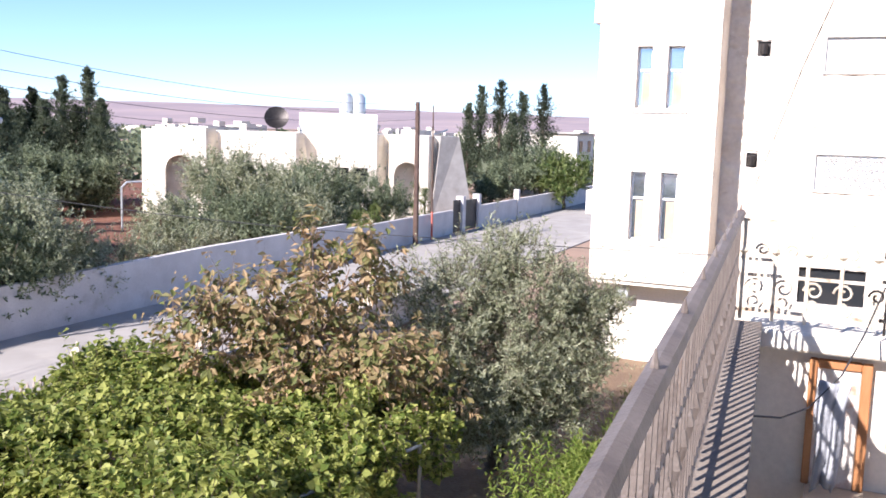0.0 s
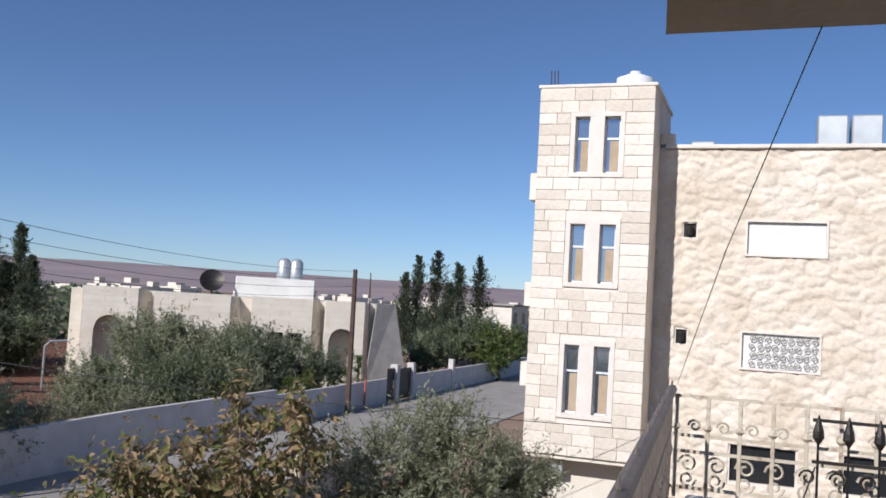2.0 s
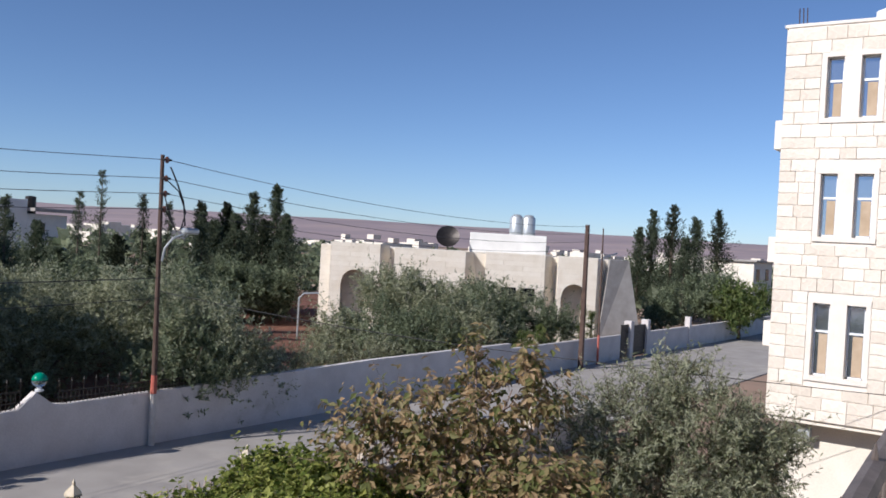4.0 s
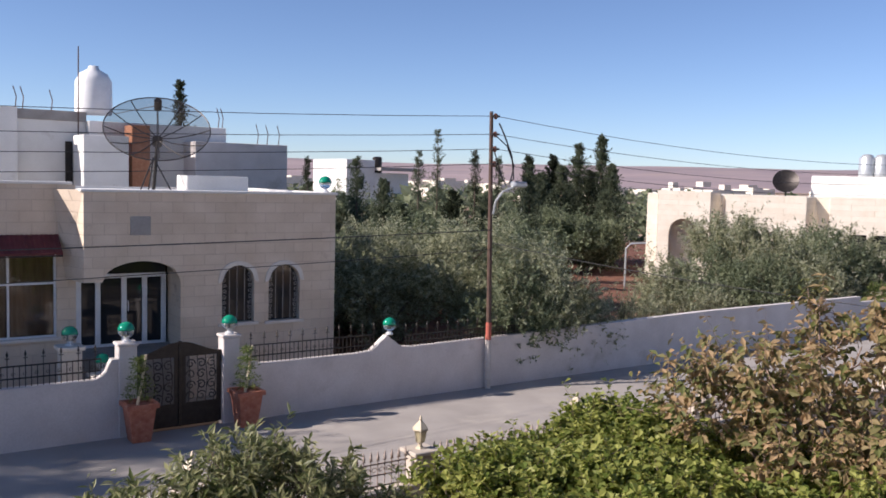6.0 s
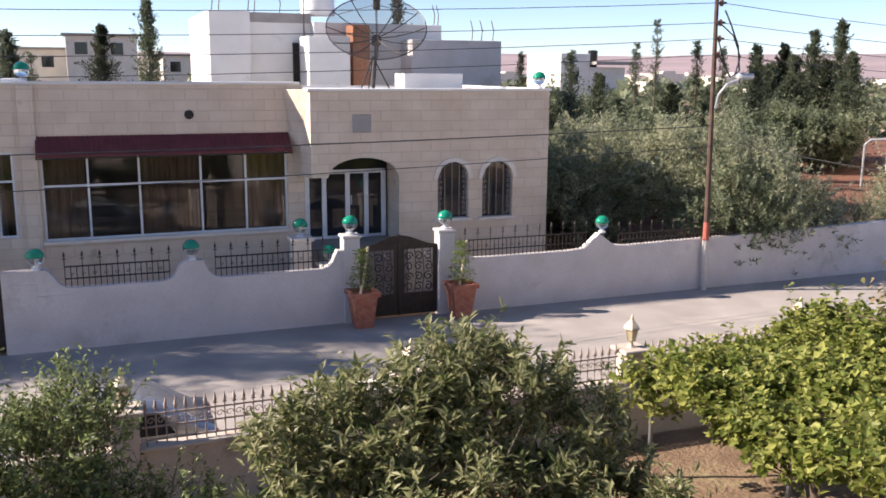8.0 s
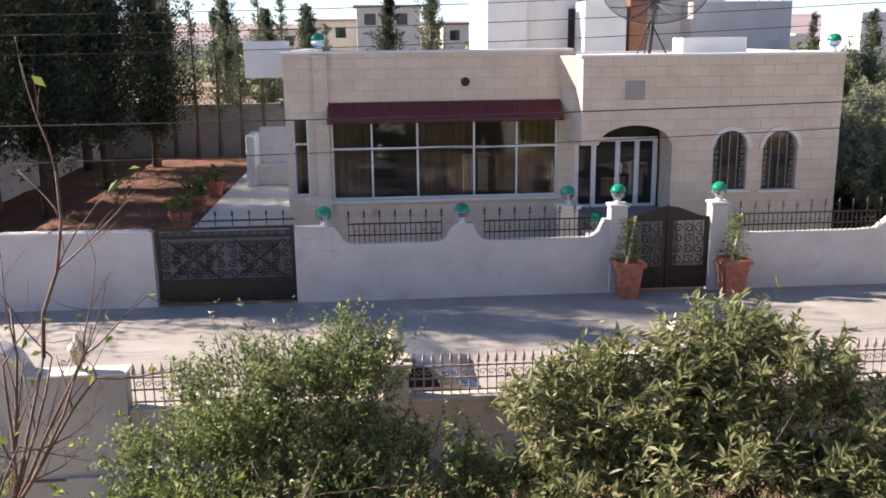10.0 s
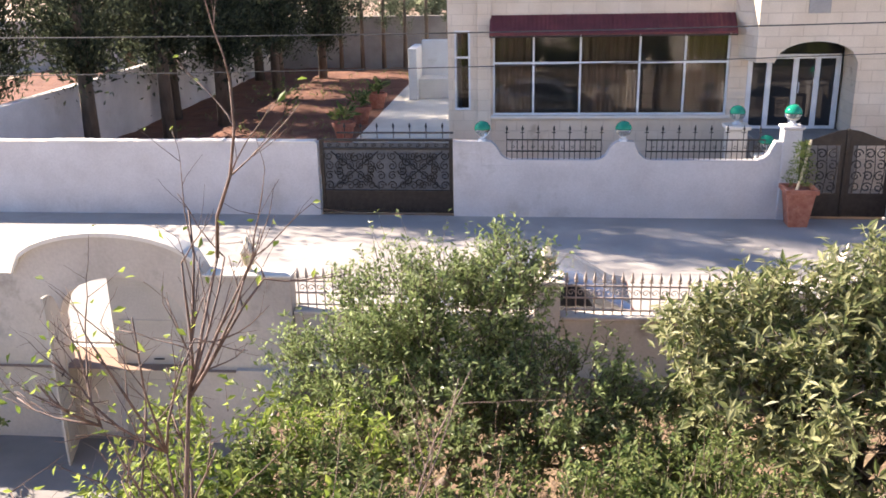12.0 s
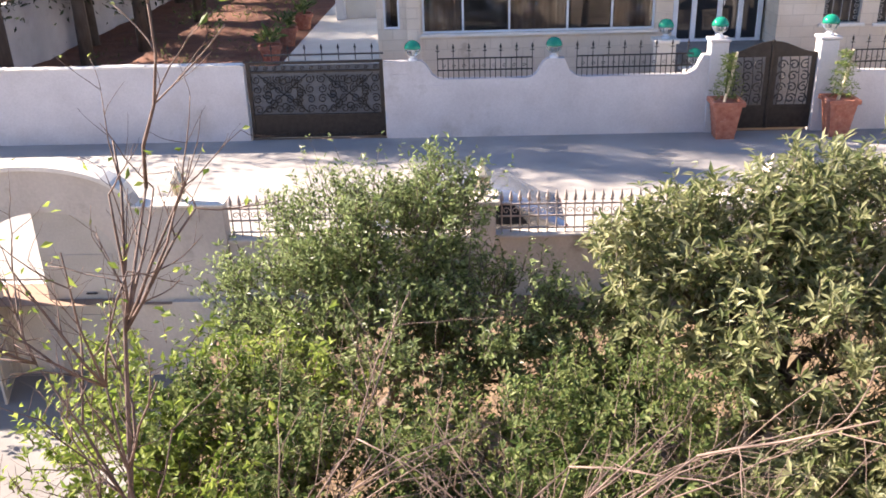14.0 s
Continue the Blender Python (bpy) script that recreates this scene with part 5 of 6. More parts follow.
# ---- poles and wires ----
t = thing("power_pole", (17.2, 22.05, 0), "rusty steel power pole with faded red and white base bands", "utility pole")
part("shaft", Geo().tube([(17.2, 22.05, 2.0), (17.1, 22.1, 8.65)], 0.085, 10, 0.06), WOODPOLE, t)
part("white_band", Geo().tube([(17.22, 22.05, 0), (17.2, 22.05, 1.55)], 0.1, 10, 0.095), POLE_WHITE, t, "faded white paint band")
part("red_band", Geo().tube([(17.2, 22.05, 1.55), (17.2, 22.05, 2.1)], 0.097, 10, 0.093), POLE_RED, t, "faded red paint band")
WZ = (8.5, 7.95, 7.5, 7.05)
for z in WZ:
    part("bracket", Geo().box(17.0, 17.25, 21.85, 22.0, z - 0.03, z + 0.03), IRON, t)
    part("insulator", Geo().lathe(17.1, 21.88, [(0.03, z - 0.1), (0.06, z - 0.06), (0.06, z + 0.05), (0.03, z + 0.09)], 10), mat("brown_insulator", (0.1, 0.04, 0.03), (0.14, 0.06, 0.04), 5, 0.3), t)
part("cable_bundle", Geo().tube([(17.2, 21.95, 7.0), (17.6, 21.9, 6.4), (17.9, 21.9, 6.6), (17.8, 21.9, 7.3), (17.5, 21.9, 7.9), (17.3, 21.95, 8.3)], 0.025, 5).tube([(17.15, 21.95, 7.4), (17.5, 21.9, 6.5), (17.75, 21.9, 6.45), (17.9, 21.9, 7.0), (17.6, 21.9, 7.6), (17.2, 21.95, 7.9)], 0.02, 5), WIRE, t, "looped black cables")
t2 = part("lamp_arm", Geo().tube([(17.2, 22.0, 5.5), (17.25, 21.95, 5.9), (17.45, 21.85, 6.2), (17.8, 21.75, 6.35)], 0.035, 6), STEEL, t, "curved grey lamp arm")
part("lamp_head", Geo().box(17.7, 18.25, 21.6, 21.9, 6.34, 6.52, 0.05), STEEL, t2)
t = thing("leaning_pole", (45.5, 22.0, 0), "dark leaning utility pole", "utility pole")
part("shaft", Geo().tube([(45.4, 21.7, 0), (45.9, 22.0, 8.0)], 0.17, 8, 0.13), WOODPOLE, t)
t = thing("thin_pole", (48.2, 22.0, 0), "thin steel pole with a red base and lamp head", "utility pole")
part("shaft", Geo().tube([(48.2, 22.0, 1.5), (48.0, 22.0, 7.9)], 0.06, 6, 0.04), WOODPOLE, t)
part("red_band", Geo().tube([(48.22, 22.0, 0), (48.2, 22.0, 1.7)], 0.075, 6, 0.07), POLE_RED, t)
part("lamp_arm", Geo().tube([(48.05, 22.0, 6.2), (49.2, 21.6, 6.5)], 0.05, 5), STEEL, t)
t = thing("small_lamp_post", (41, 39.0, 0), "short curved grey lamp post in the grove", "lamp post")
part("post", Geo().tube([(41, 39, 0), (41, 39, 2.6), (41.2, 38.8, 2.9), (41.9, 38.2, 2.95)], 0.06, 6), STEEL, t)


def wire(p, q, sag, r=0.009, label="black overhead wire along the street"):
    p, q = Vector(p), Vector(q)
    pts = [p.lerp(q, k / 14) - Vector((0, 0, 4 * sag * (k / 14) * (1 - k / 14))) for k in range(15)]
    solo("overhead_wire", Geo().tube(pts, r, 4), WIRE, tuple(p), label, "wire", "overhead wires")


wire((17.2, 22.0, 5.0), (-26, 19.0, 5.1), 0.3, 0.014, "black service cable across the house front")
wire((17.2, 22.0, 4.4), (-26, 18.4, 4.2), 0.3, 0.01, "thin service cable across the house front")
wire((24.9, 2.9, 3.36), (20, 9.5, 3.85), 0.02, 0.01, "thin cable running to the tower")
wire((20, 9.5, 3.85), (17.2, 22.0, 4.6), 0.15, 0.01, "thin cable running to the pole")
for z in WZ:
    wire((17.1, 21.88, z), (-34, 22.2, z - 0.1), 0.75)
    wire((17.1, 21.88, z), (45.9, 22.0, min(7.9, z - 0.45)), 0.5)

# ---- near garden fence, lanterns, arched gate ----
FY = 13.2
setting("wall_garden", Geo().box(-3.88, 30, FY, FY + 0.2, -0.1, 0.95).box(-3.88, 30, FY - 0.04, FY + 0.24, 0.95, 1.02, 0.015), GARDEN_WALL, "low cream garden wall with stone coping", "wall")
for k, x in enumerate((-4.6, 0.2, 4.66, 8.88, 12.73, 16.6, 20.6, 24.6)):
    if k:
        solo("fence_pillar", Geo().box(x - 0.2, x + 0.2, FY - 0.1, FY + 0.3, -0.1, 1.56, 0.015).box(x - 0.27, x + 0.27, FY - 0.17, FY + 0.37, 1.56, 1.64, 0.015), GARDEN_WALL, (x, FY + 0.1, 0), "cream stone fence pillar with a flat cap", "pillar", "fence pillars")
    t = thing("pillar_lantern", (x, FY + 0.1, 1.64), "small cream hexagonal lantern on the fence pillar", "lantern", "pillar lanterns")
    part("base", Geo().lathe(x, FY + 0.1, [(0.09, 1.64), (0.05, 1.68), (0.04, 1.74), (0.09, 1.77)], 6), LANTERN, t)
    part("glass", Geo().lathe(x, FY + 0.1, [(0.08, 1.77), (0.125, 2.0)], 6), LANTERN_GLASS, t, "yellowed glass")
    for i in range(6):
        a = 2 * math.pi * i / 6
        part("bar", Geo().tube([(x + 0.085 * math.cos(a), FY + 0.1 + 0.085 * math.sin(a), 1.77), (x + 0.13 * math.cos(a), FY + 0.1 + 0.13 * math.sin(a), 2.0)], 0.009, 4), LANTERN, t)
    part("roof", Geo().lathe(x, FY + 0.1, [(0.16, 1.99), (0.15, 2.02), (0.05, 2.13), (0.03, 2.16), (0.035, 2.19), (0.005, 2.25)], 6), LANTERN, t)


solo("gate_post", Geo().box(3.76, 4.16, FY - 0.1, FY + 0.3, -0.1, 1.48, 0.015).box(3.7, 4.22, FY - 0.16, FY + 0.36, 1.48, 1.55, 0.015), TRIM_STONE, (3.96, FY + 0.1, 0), "pale stone post with a flat cap in the fence", "pillar")


def fence_panel(x0, x1):
    t = thing("fence_panel", ((x0 + x1) / 2, FY + 0.1, 1.02), "dusty pink iron fence panel with spear-headed pickets", "fence", "garden fence panels")
    y = FY + 0.1
    for z in (1.08, 1.28, 1.48):
        part("rail", Geo().box(x0, x1, y - 0.012, y + 0.012, z, z + 0.025), FENCE, t)
    n = int((x1 - x0) / 0.145)
    for k in range(n + 1):
        x = x0 + 0.05 + (x1 - x0 - 0.1) * k / n
        part("picket", Geo().tube([(x, y, 1.02), (x, y, 1.58)], 0.012, 5).lathe(x, y, [(0.012, 1.56), (0.034, 1.61), (0.02, 1.66), (0.004, 1.73)], 6).box(x - 0.035, x + 0.035, y - 0.008, y + 0.008, 1.55, 1.57), FENCE, t)
    for k in range(n):
        part("scroll", Geo().scroll((x0 + 0.12 + (x1 - x0 - 0.1) * k / n, y, 1.38), (1, 0, 0), (0, 0, 1), 0.06, 1.1, 0.008), FENCE, t)


for a, b in ((-3.86, -0.05), (0.45, 3.72), (4.92, 8.62), (9.14, 12.47), (12.99, 16.34), (16.86, 20.34)):
    fence_panel(a, b)

# arched gateway wall
def gate_top(x):
    k = (x + 6.95) / 1.6
    return 1.6 + (0.66 * math.sqrt(max(0, 1 - k * k)) if abs(k) < 1 else 0)


setting("wall_arched_gate", wall_x(Geo(), -14, -3.9, FY - 0.05, FY + 0.25, -1.6, 2, [(-7.9, -5.7, -1.58, 1.55, 0.75)], gate_top), GARDEN_WALL, "cream wall with a rounded top over an open arched gateway", "wall")
g = Geo()
for k in range(24):
    a, b = -8.55 + 3.2 * k / 24, -8.55 + 3.2 * (k + 1) / 24
    g.prism(a, b, FY - 0.12, FY + 0.32, gate_top(a), gate_top(b), gate_top(a) + 0.07, gate_top(b) + 0.07)
g.box(-5.34, -3.86, FY - 0.1, FY + 0.3, 1.602, 1.645, 0.01)
setting("trim_gate_coping", g, CREAM, "raised cement coping over the gateway arch", "coping")
def arch_leaf(parent, name, x0, x1, label):
    """A sheet-metal gate leaf that fills its share of the arched opening, with a raised border and panels."""
    o = (-7.88, -5.72, -1.45, 1.52, 0.74)
    g = Geo()
    for k in range(10):
        a, b = x0 + (x1 - x0) * k / 10, x0 + (x1 - x0) * (k + 1) / 10
        g.prism(a, b, 0.0, 0.04, -1.45, -1.45, arch_z(a, o), arch_z(b, o))
    g.weld = True
    leaf = part(name, place_leaf(g, x0, name), GATE_PAINT, parent, label)
    w = x1 - x0
    for za, zb in ((-1.25, -0.35), (-0.2, 0.75)):
        for a, b, c, d in ((x0 + 0.12, x1 - 0.12, za, za + 0.04), (x0 + 0.12, x1 - 0.12, zb - 0.04, zb), (x0 + 0.12, x0 + 0.16, za + 0.04, zb - 0.04), (x1 - 0.16, x1 - 0.12, za + 0.04, zb - 0.04)):
            part("moulding", place_leaf(Geo().box(a, b, -0.02, -0.002, c, d), x0, name), GATE_PAINT, leaf)
    part("bolt", place_leaf(Geo().tube([(x0 + w * 0.5, -0.03, 0.05), (x0 + w * 0.5 + 0.18, -0.03, 0.05)], 0.015, 6), x0, name), IRON, leaf, "dark sliding bolt")


def place_leaf(g, x0, name):
    if name == "closed_leaf":
        return g.moved(lambda p: (p[0], FY + 0.1 + p[1], p[2]))
    return g.moved(lambda p: (-7.86 + (p[0] - x0) * 0.3 - p[1], FY - 0.06 - (p[0] - x0) * 0.95, p[2]))


GATE_PAINT = mat("grey_white_gate_paint", (0.46, 0.42, 0.36), (0.56, 0.52, 0.46), 1.5, 0.6, 0.1, 0.2, 30, (0.3, 0.2, 0.13), 2.0, 0.62)
t = thing("garden_gate", (-6.8, FY, -1.45), "pale metal double gate in the arch, one leaf open", "gate")
arch_leaf(t, "closed_leaf", -7.05, -5.73, "closed pale metal leaf")
arch_leaf(t, "open_leaf", -7.87, -6.95, "open pale metal leaf")

# parked car behind the fence
CX, CY = -0.4, 14.5
t = thing("parked_car", (CX, CY, 0), "silver hatchback parked along the fence", "car")


def car_body(x0, y0):
    prof = [(-2.0, 0.32), (-2.06, 0.6), (-1.92, 0.82), (-1.05, 0.97), (-0.35, 1.38), (0.3, 1.46), (1.1, 1.42), (1.72, 1.04), (1.98, 0.95), (2.04, 0.6), (1.98, 0.32)]
    g = Geo()
    n = len(prof)
    for s, k in ((-0.84, 0.9), (-0.8, 0.98), (-0.4, 1.0), (0.4, 1.0), (0.8, 0.98), (0.84, 0.9)):
        g.v += [(x0 + px * (1 if abs(s) < 0.5 else 0.985), y0 + s * (1 if pz < 1.0 else 0.82), 0.32 + (pz - 0.32) * k) for px, pz in prof]
    for j in range(5):
        for i in range(n):
            a, b = j * n + i, j * n + (i + 1) % n
            g.f.append((a, b, b + n, a + n))
    g.f += [tuple(reversed(range(n))), tuple(range(5 * n, 6 * n))]
    return g


part("body", car_body(CX, CY), CARPAINT, t, "", True)
part("windscreen", Geo().add([(CX - 1.02, CY - 0.6, 1.02), (CX - 1.02, CY + 0.6, 1.02), (CX - 0.4, CY + 0.5, 1.385), (CX - 0.4, CY - 0.5, 1.385)], [(0, 1, 2, 3)]), GLASS, t)
for s in (-1, 1):
    for a, b in ((-0.75, 0.1), (0.2, 1.1)):
        part("side_window", Geo().add([(CX + a - (0.15 if a < 0 else 0), CY + s * 0.83, 1.0), (CX + b + (0.25 if a > 0 else 0), CY + s * 0.83, 1.0), (CX + b, CY + s * 0.7, 1.32), (CX + a + (0.35 if a < 0 else 0), CY + s * 0.7, 1.32)], [(0, 1, 2, 3)]), GLASS, t)
    part("tail_light", Geo().box(CX + 1.92, CX + 2.03, CY + s * 0.62 - 0.12, CY + s * 0.62 + 0.12, 0.68, 0.88, 0.02), POLE_RED, t, "red tail light")
    part("headlight", Geo().box(CX - 2.04, CX - 1.9, CY + s * 0.6 - 0.15, CY + s * 0.6 + 0.15, 0.62, 0.76, 0.02), CLEAR_GLASS, t)
    part("mirror", Geo().box(CX - 0.82, CX - 0.68, CY + s * 0.92 - 0.08, CY + s * 0.92 + 0.08, 0.98, 1.1, 0.02), CARPAINT, t)
for x in (CX - 1.28, CX + 1.28):
    for y in (CY - 0.78, CY + 0.78):
        wl = part("wheel", Geo().tube([(x, y - 0.09, 0.31), (x, y + 0.09, 0.31)], 0.31, 18), RUBBER, t)
        part("rim", Geo().tube([(x, y - 0.1, 0.31), (x, y + 0.1, 0.31)], 0.19, 14), STEEL, wl)

# ---- pergola with vine ----
t = thing("vine_pergola", (9.8, 8.6, 0), "grey pipe pergola carrying a dense green grape vine", "pergola")
for x, y in ((8.2, 11.6), (8.2, 8.5), (8.2, 6.0), (11.4, 5.3), (12.6, 8.6), (12.6, 12.2)):
    part("post", Geo().tube([(x, y, -0.05), (x, y, 1.95)], 0.035, 8), PIPE, t)
for a, b in (((8.2, 11.6), (12.6, 12.2)), ((8.2, 8.5), (12.6, 8.6)), ((8.2, 6.0), (11.4, 5.3)), ((8.2, 11.6), (8.2, 6.0)), ((12.6, 12.2), (11.4, 5.3))):
    part("beam", Geo().tube([(*a, 1.95), (*b, 1.95)], 0.03, 6), PIPE, t)
r = np.random.default_rng(21)
n = 1500
cx, cy = r.uniform(7.5, 12.9, n), r.uniform(5.5, 12.1, n)
keep = (cy < 10.7 + 0.3 * (cx - 7.5)) & (cy > 5.4 + 0.25 * np.abs(cx - 9.5) + 0.4 * np.sin(cx * 2.3))
cx, cy = cx[keep], cy[keep]
cz = 2.02 + 0.22 * np.sin(cx * 1.7 + 1) * np.sin(cy * 1.3) + r.normal(0, 0.12, len(cx))
side = np.stack([r.uniform(7.5, 12.9, 260), r.choice([5.6, 11.2], 260) + r.normal(0, 0.2, 260), r.uniform(1.2, 2.1, 260)], 1)
heart = np.concatenate([np.stack([cx, cy, cz], 1), side])
crown, stems = sprays(heart, heart + r.normal(0, 0.3, heart.shape) - (0, 0, 0.5), 0.125, 0.85, 4, 9, 0.32, 0.7, 0.25, 0.0, 31)
part("vine", crown, VINE, t, "dense bright green vine leaves")
tagged(part("vine_twigwork", stems, BARK, t, "thin brown vine shoots"), kind="stuff")
part("vine_stem", limbs((9.5, 9.5, 0), [(8, 7, 2.1), (11, 8, 2.1), (9, 11.5, 2.1), (12, 11, 2.1)], 0.07, 0.6, 4), BARK, t)

# ---- near trees ----
tree("fig_tree", (12.9, 8.0, 0), [(12.3, 8.6, 3.5, 1.3, 1.3, 0.9), (13.3, 7.6, 3.9, 1.1, 1.1, 0.95), (11.6, 9.2, 3.0, 1.0, 1.0, 0.8), (12.8, 6.6, 2.5, 1.4, 1.3, 0.9), (11.6, 7.4, 2.5, 1.0, 1.0, 0.7), (13.4, 8.4, 2.5, 1.3, 1.3, 0.9), (12.9, 8.1, 4.5, 0.4, 0.4, 0.45)], FIG, 0.17, 0.55, "fruit tree with browning autumn leaves and bare twigs", "tree", 20, 5, 8, 0.5, 0.5, 0.75, 0.1, 0.1, 41, PALETWIG, near=True)
tree("olive_tree", (15.8, 5.8, 0), [(15.6, 6.4, 3.3, 1.4, 1.4, 1.2), (16.2, 5.2, 3.4, 1.5, 1.3, 1.3), (16.9, 4.4, 2.9, 1.2, 1.1, 1.1), (15.2, 5.6, 2.3, 1.4, 1.3, 1.0), (16.2, 4.8, 2.0, 1.3, 1.2, 0.9), (16.4, 6.0, 4.1, 0.9, 0.9, 0.7), (15.4, 5.6, 1.2, 1.5, 1.3, 1.0), (17.0, 4.6, 2.0, 1.2, 1.0, 1.2), (15.0, 6.2, 1.7, 1.5, 1.3, 1.1), (14.7, 6.7, 2.6, 1.2, 1.1, 1.1), (16.0, 5.0, 1.3, 1.6, 1.2, 1.0), (17.3, 4.7, 2.8, 1.0, 0.9, 0.9)], OLIVE, 0.105, 0.26, "full silvery-green olive tree", "tree", 20, 9, 20, 0.5, 0.45, 0.1, 0.0, 0.16, 42, inner=0.2, near=True)
tree("citrus_tree", (-1.2, 9.8, 0), [(-1.2, 9.8, 2.2, 1.35, 1.1, 1.05), (-0.3, 9.9, 2.6, 0.7, 0.7, 0.8), (-2.1, 9.6, 1.7, 1.2, 1.0, 0.9), (0.2, 9.3, 1.6, 1.1, 1.0, 0.9), (-0.8, 8.6, 1.3, 1.6, 1.0, 0.9), (-0.3, 10.2, 2.9, 0.35, 0.3, 0.5), (1.5, 9.4, 0.9, 0.9, 0.8, 0.8), (1.2, 8.4, 1.0, 0.9, 0.8, 0.8)], CITRUS, 0.078, 0.42, "dense dark green citrus tree", "tree", 44, 9, 14, 0.4, 0.8, 0.0, 0.05, 0.09, 43, near=True)
tree("loquat_tree", (3.4, 9.2, 0), [(3.2, 9.4, 2.2, 1.3, 1.1, 0.95), (4.3, 9.6, 2.5, 1.2, 1.0, 0.95), (2.2, 8.9, 1.7, 0.9, 0.9, 0.95), (3.7, 8.2, 1.5, 1.5, 1.0, 0.9), (5.2, 9.2, 1.9, 1.0, 1.0, 0.9), (2.5, 9.4, 2.6, 0.6, 0.5, 0.5), (3.6, 9.5, 3.0, 0.6, 0.5, 0.4), (4.4, 7.4, 0.9, 1.3, 1.0, 0.9), (3.2, 6.8, 0.6, 1.2, 1.0, 0.8), (5.4, 8.2, 1.3, 1.0, 1.0, 0.9), (1.8, 9.2, 2.3, 0.7, 0.6, 0.7)], LOQUAT, 0.155, 0.3, "loquat tree with long grey-green leaves", "tree", 36, 7, 10, 0.34, 0.8, 0.1, 0.45, 0.09, 44, near=True)
tree("hedge_shrub", (-2.2, 7.0, 0), [(-2.4, 7.4, 1.2, 1.2, 1.0, 1.0), (-1.2, 6.6, 1.1, 1.2, 1.0, 1.0), (0.4, 7.0, 1.1, 1.2, 1.1, 0.9), (1.6, 7.4, 1.2, 1.1, 1.1, 0.9), (1.4, 5.9, 0.8, 1.2, 1.0, 0.8), (-0.3, 5.7, 0.8, 1.2, 0.9, 0.8)], SHRUB, 0.082, 0.45, "low green garden shrubs", "shrub", 44, 9, 13, 0.36, 0.7, 0.0, 0.1, 0.05, 45, near=True)
tree("pale_shrub", (-3.2, 6.6, 0), [(-3.3, 6.7, 1.4, 1.0, 0.9, 1.2), (-2.6, 6.2, 1.1, 0.9, 0.8, 1.0), (-3.0, 7.6, 1.6, 1.1, 0.9, 1.1), (-2.0, 7.6, 1.5, 1.0, 0.9, 1.0)], SPRIG, 0.1, 0.5, "yellow-green leafy shrub beside the courtyard", "shrub", 24, 4, 10, 0.4, 0.9, 0.1, 0.1, 0.04, 46, TWIG, near=True)
tree("gate_shrub", (-9.0, 12.2, -1.45), [(-9.0, 12.2, -0.3, 0.6, 0.5, 0.9)], SHRUB, 0.12, 0.5, "small shrub beside the gateway", "shrub", 14, 4, 7, 0.3, r0=0.04, seed=47)
tree("terrace_shrub", (13, 3.2, 0), [(12.5, 3.4, 0.9, 1.6, 1.0, 0.9), (14.5, 3.0, 0.8, 1.3, 1.0, 0.8), (10.6, 3.2, 0.7, 1.3, 0.9, 0.8)], SPRIG, 0.11, 0.32, "weedy green shrubs beside the terrace wall", "shrub", 36, 5, 9, 0.4, 1.0, 0.0, 0.0, 0.03, 48)


def bare(base, height, spread, seed, material, label, lean=(0, 0), n=12, leafy=1, thick=0.03):
    """A leafless sapling: stems that fork into long thin twigs, with a few last leaves."""
    r = np.random.default_rng(seed)
    t = thing("bare_sapling", base, label, "sapling")
    g, tips = Geo(), []
    b = Vector(base)

    def grow(p, d, ln, rad, lv):
        pts = [p]
        q = p.copy()
        for _ in range(4):
            d = (d + Vector(r.normal(0, 0.1, 3)) + Vector((0, 0, 0.05))).normalized()
            q = q + d * ln / 4
            pts.append(q.copy())
        if lv == 3:
            part("stem", Geo().tube(pts, rad, 6, rad * 0.25), material, t, "", True)
        else:
            g.tube(pts, rad, 4, rad * 0.5)
        if lv == 0:
            tips.append(tuple(q))
            return
        for i in range((13 if n < 3 else 6) if lv == 3 else 4 if lv > 1 else 3):
            s = pts[1 + int(r.integers(0, 4))]
            nd = (d + Vector(r.normal(0, 0.62, 3)) * spread).normalized()
            grow(s.copy(), nd, ln * r.uniform(0.2, 0.4) if lv == 3 and n < 3 else ln * r.uniform(0.32, 0.6), rad * 0.45, lv - 1)
            if r.random() < 0.4:
                tips.append(tuple(s))
    for k in range(n):
        d = Vector((lean[0] + r.normal(0, 0.2) * spread, lean[1] + r.normal(0, 0.15) * spread, 1)).normalized()
        grow(b + Vector((r.normal(0, 0.12), r.normal(0, 0.12), 0)), d, height * r.uniform(0.45, 0.62), thick, 3)
    tagged(part("branchwork", g, material, t, "thin reddish bare twigs", True), kind="stuff")
    if leafy:
        c = np.array(tips)[:: max(1, int(6 / leafy))]
        part("last_leaves", leaves(c, 0.085, 0.5, 0.2, 1, 0.05, 0.5, seed), SPRIG, t, "few yellow-green leaves")


bare((-3.02, 5.6, 0), 7.2, 0.85, 61, TWIG, "almost bare reddish sapling with a few yellowing leaves", (0.15, 0), 1, 2, 0.036)
bare((-2.6, 5.6, 0), 6.3, 0.85, 65, TWIG, "slender bare sapling beside the shrubs", (0.2, 0), 1, 2, 0.028)
bare((-2.45, 5.5, 0.9), 4.8, 0.8, 62, TWIG, "bare reddish sapling leaning over the courtyard", (-0.55, 0.05), 2, 2, 0.026)
bare((-3.3, 4.6, 1.0), 3.6, 1.0, 67, TWIG, "thin bare sapling at the courtyard's edge", (-0.3, 0.1), 2, 2, 0.02)
bare((-0.9, 4.9, 0.9), 5.0, 1.0, 63, PALETWIG, "tangle of bare pinkish branches leaning over the shrubs", (1.5, 0.35), 3, 0, 0.024)
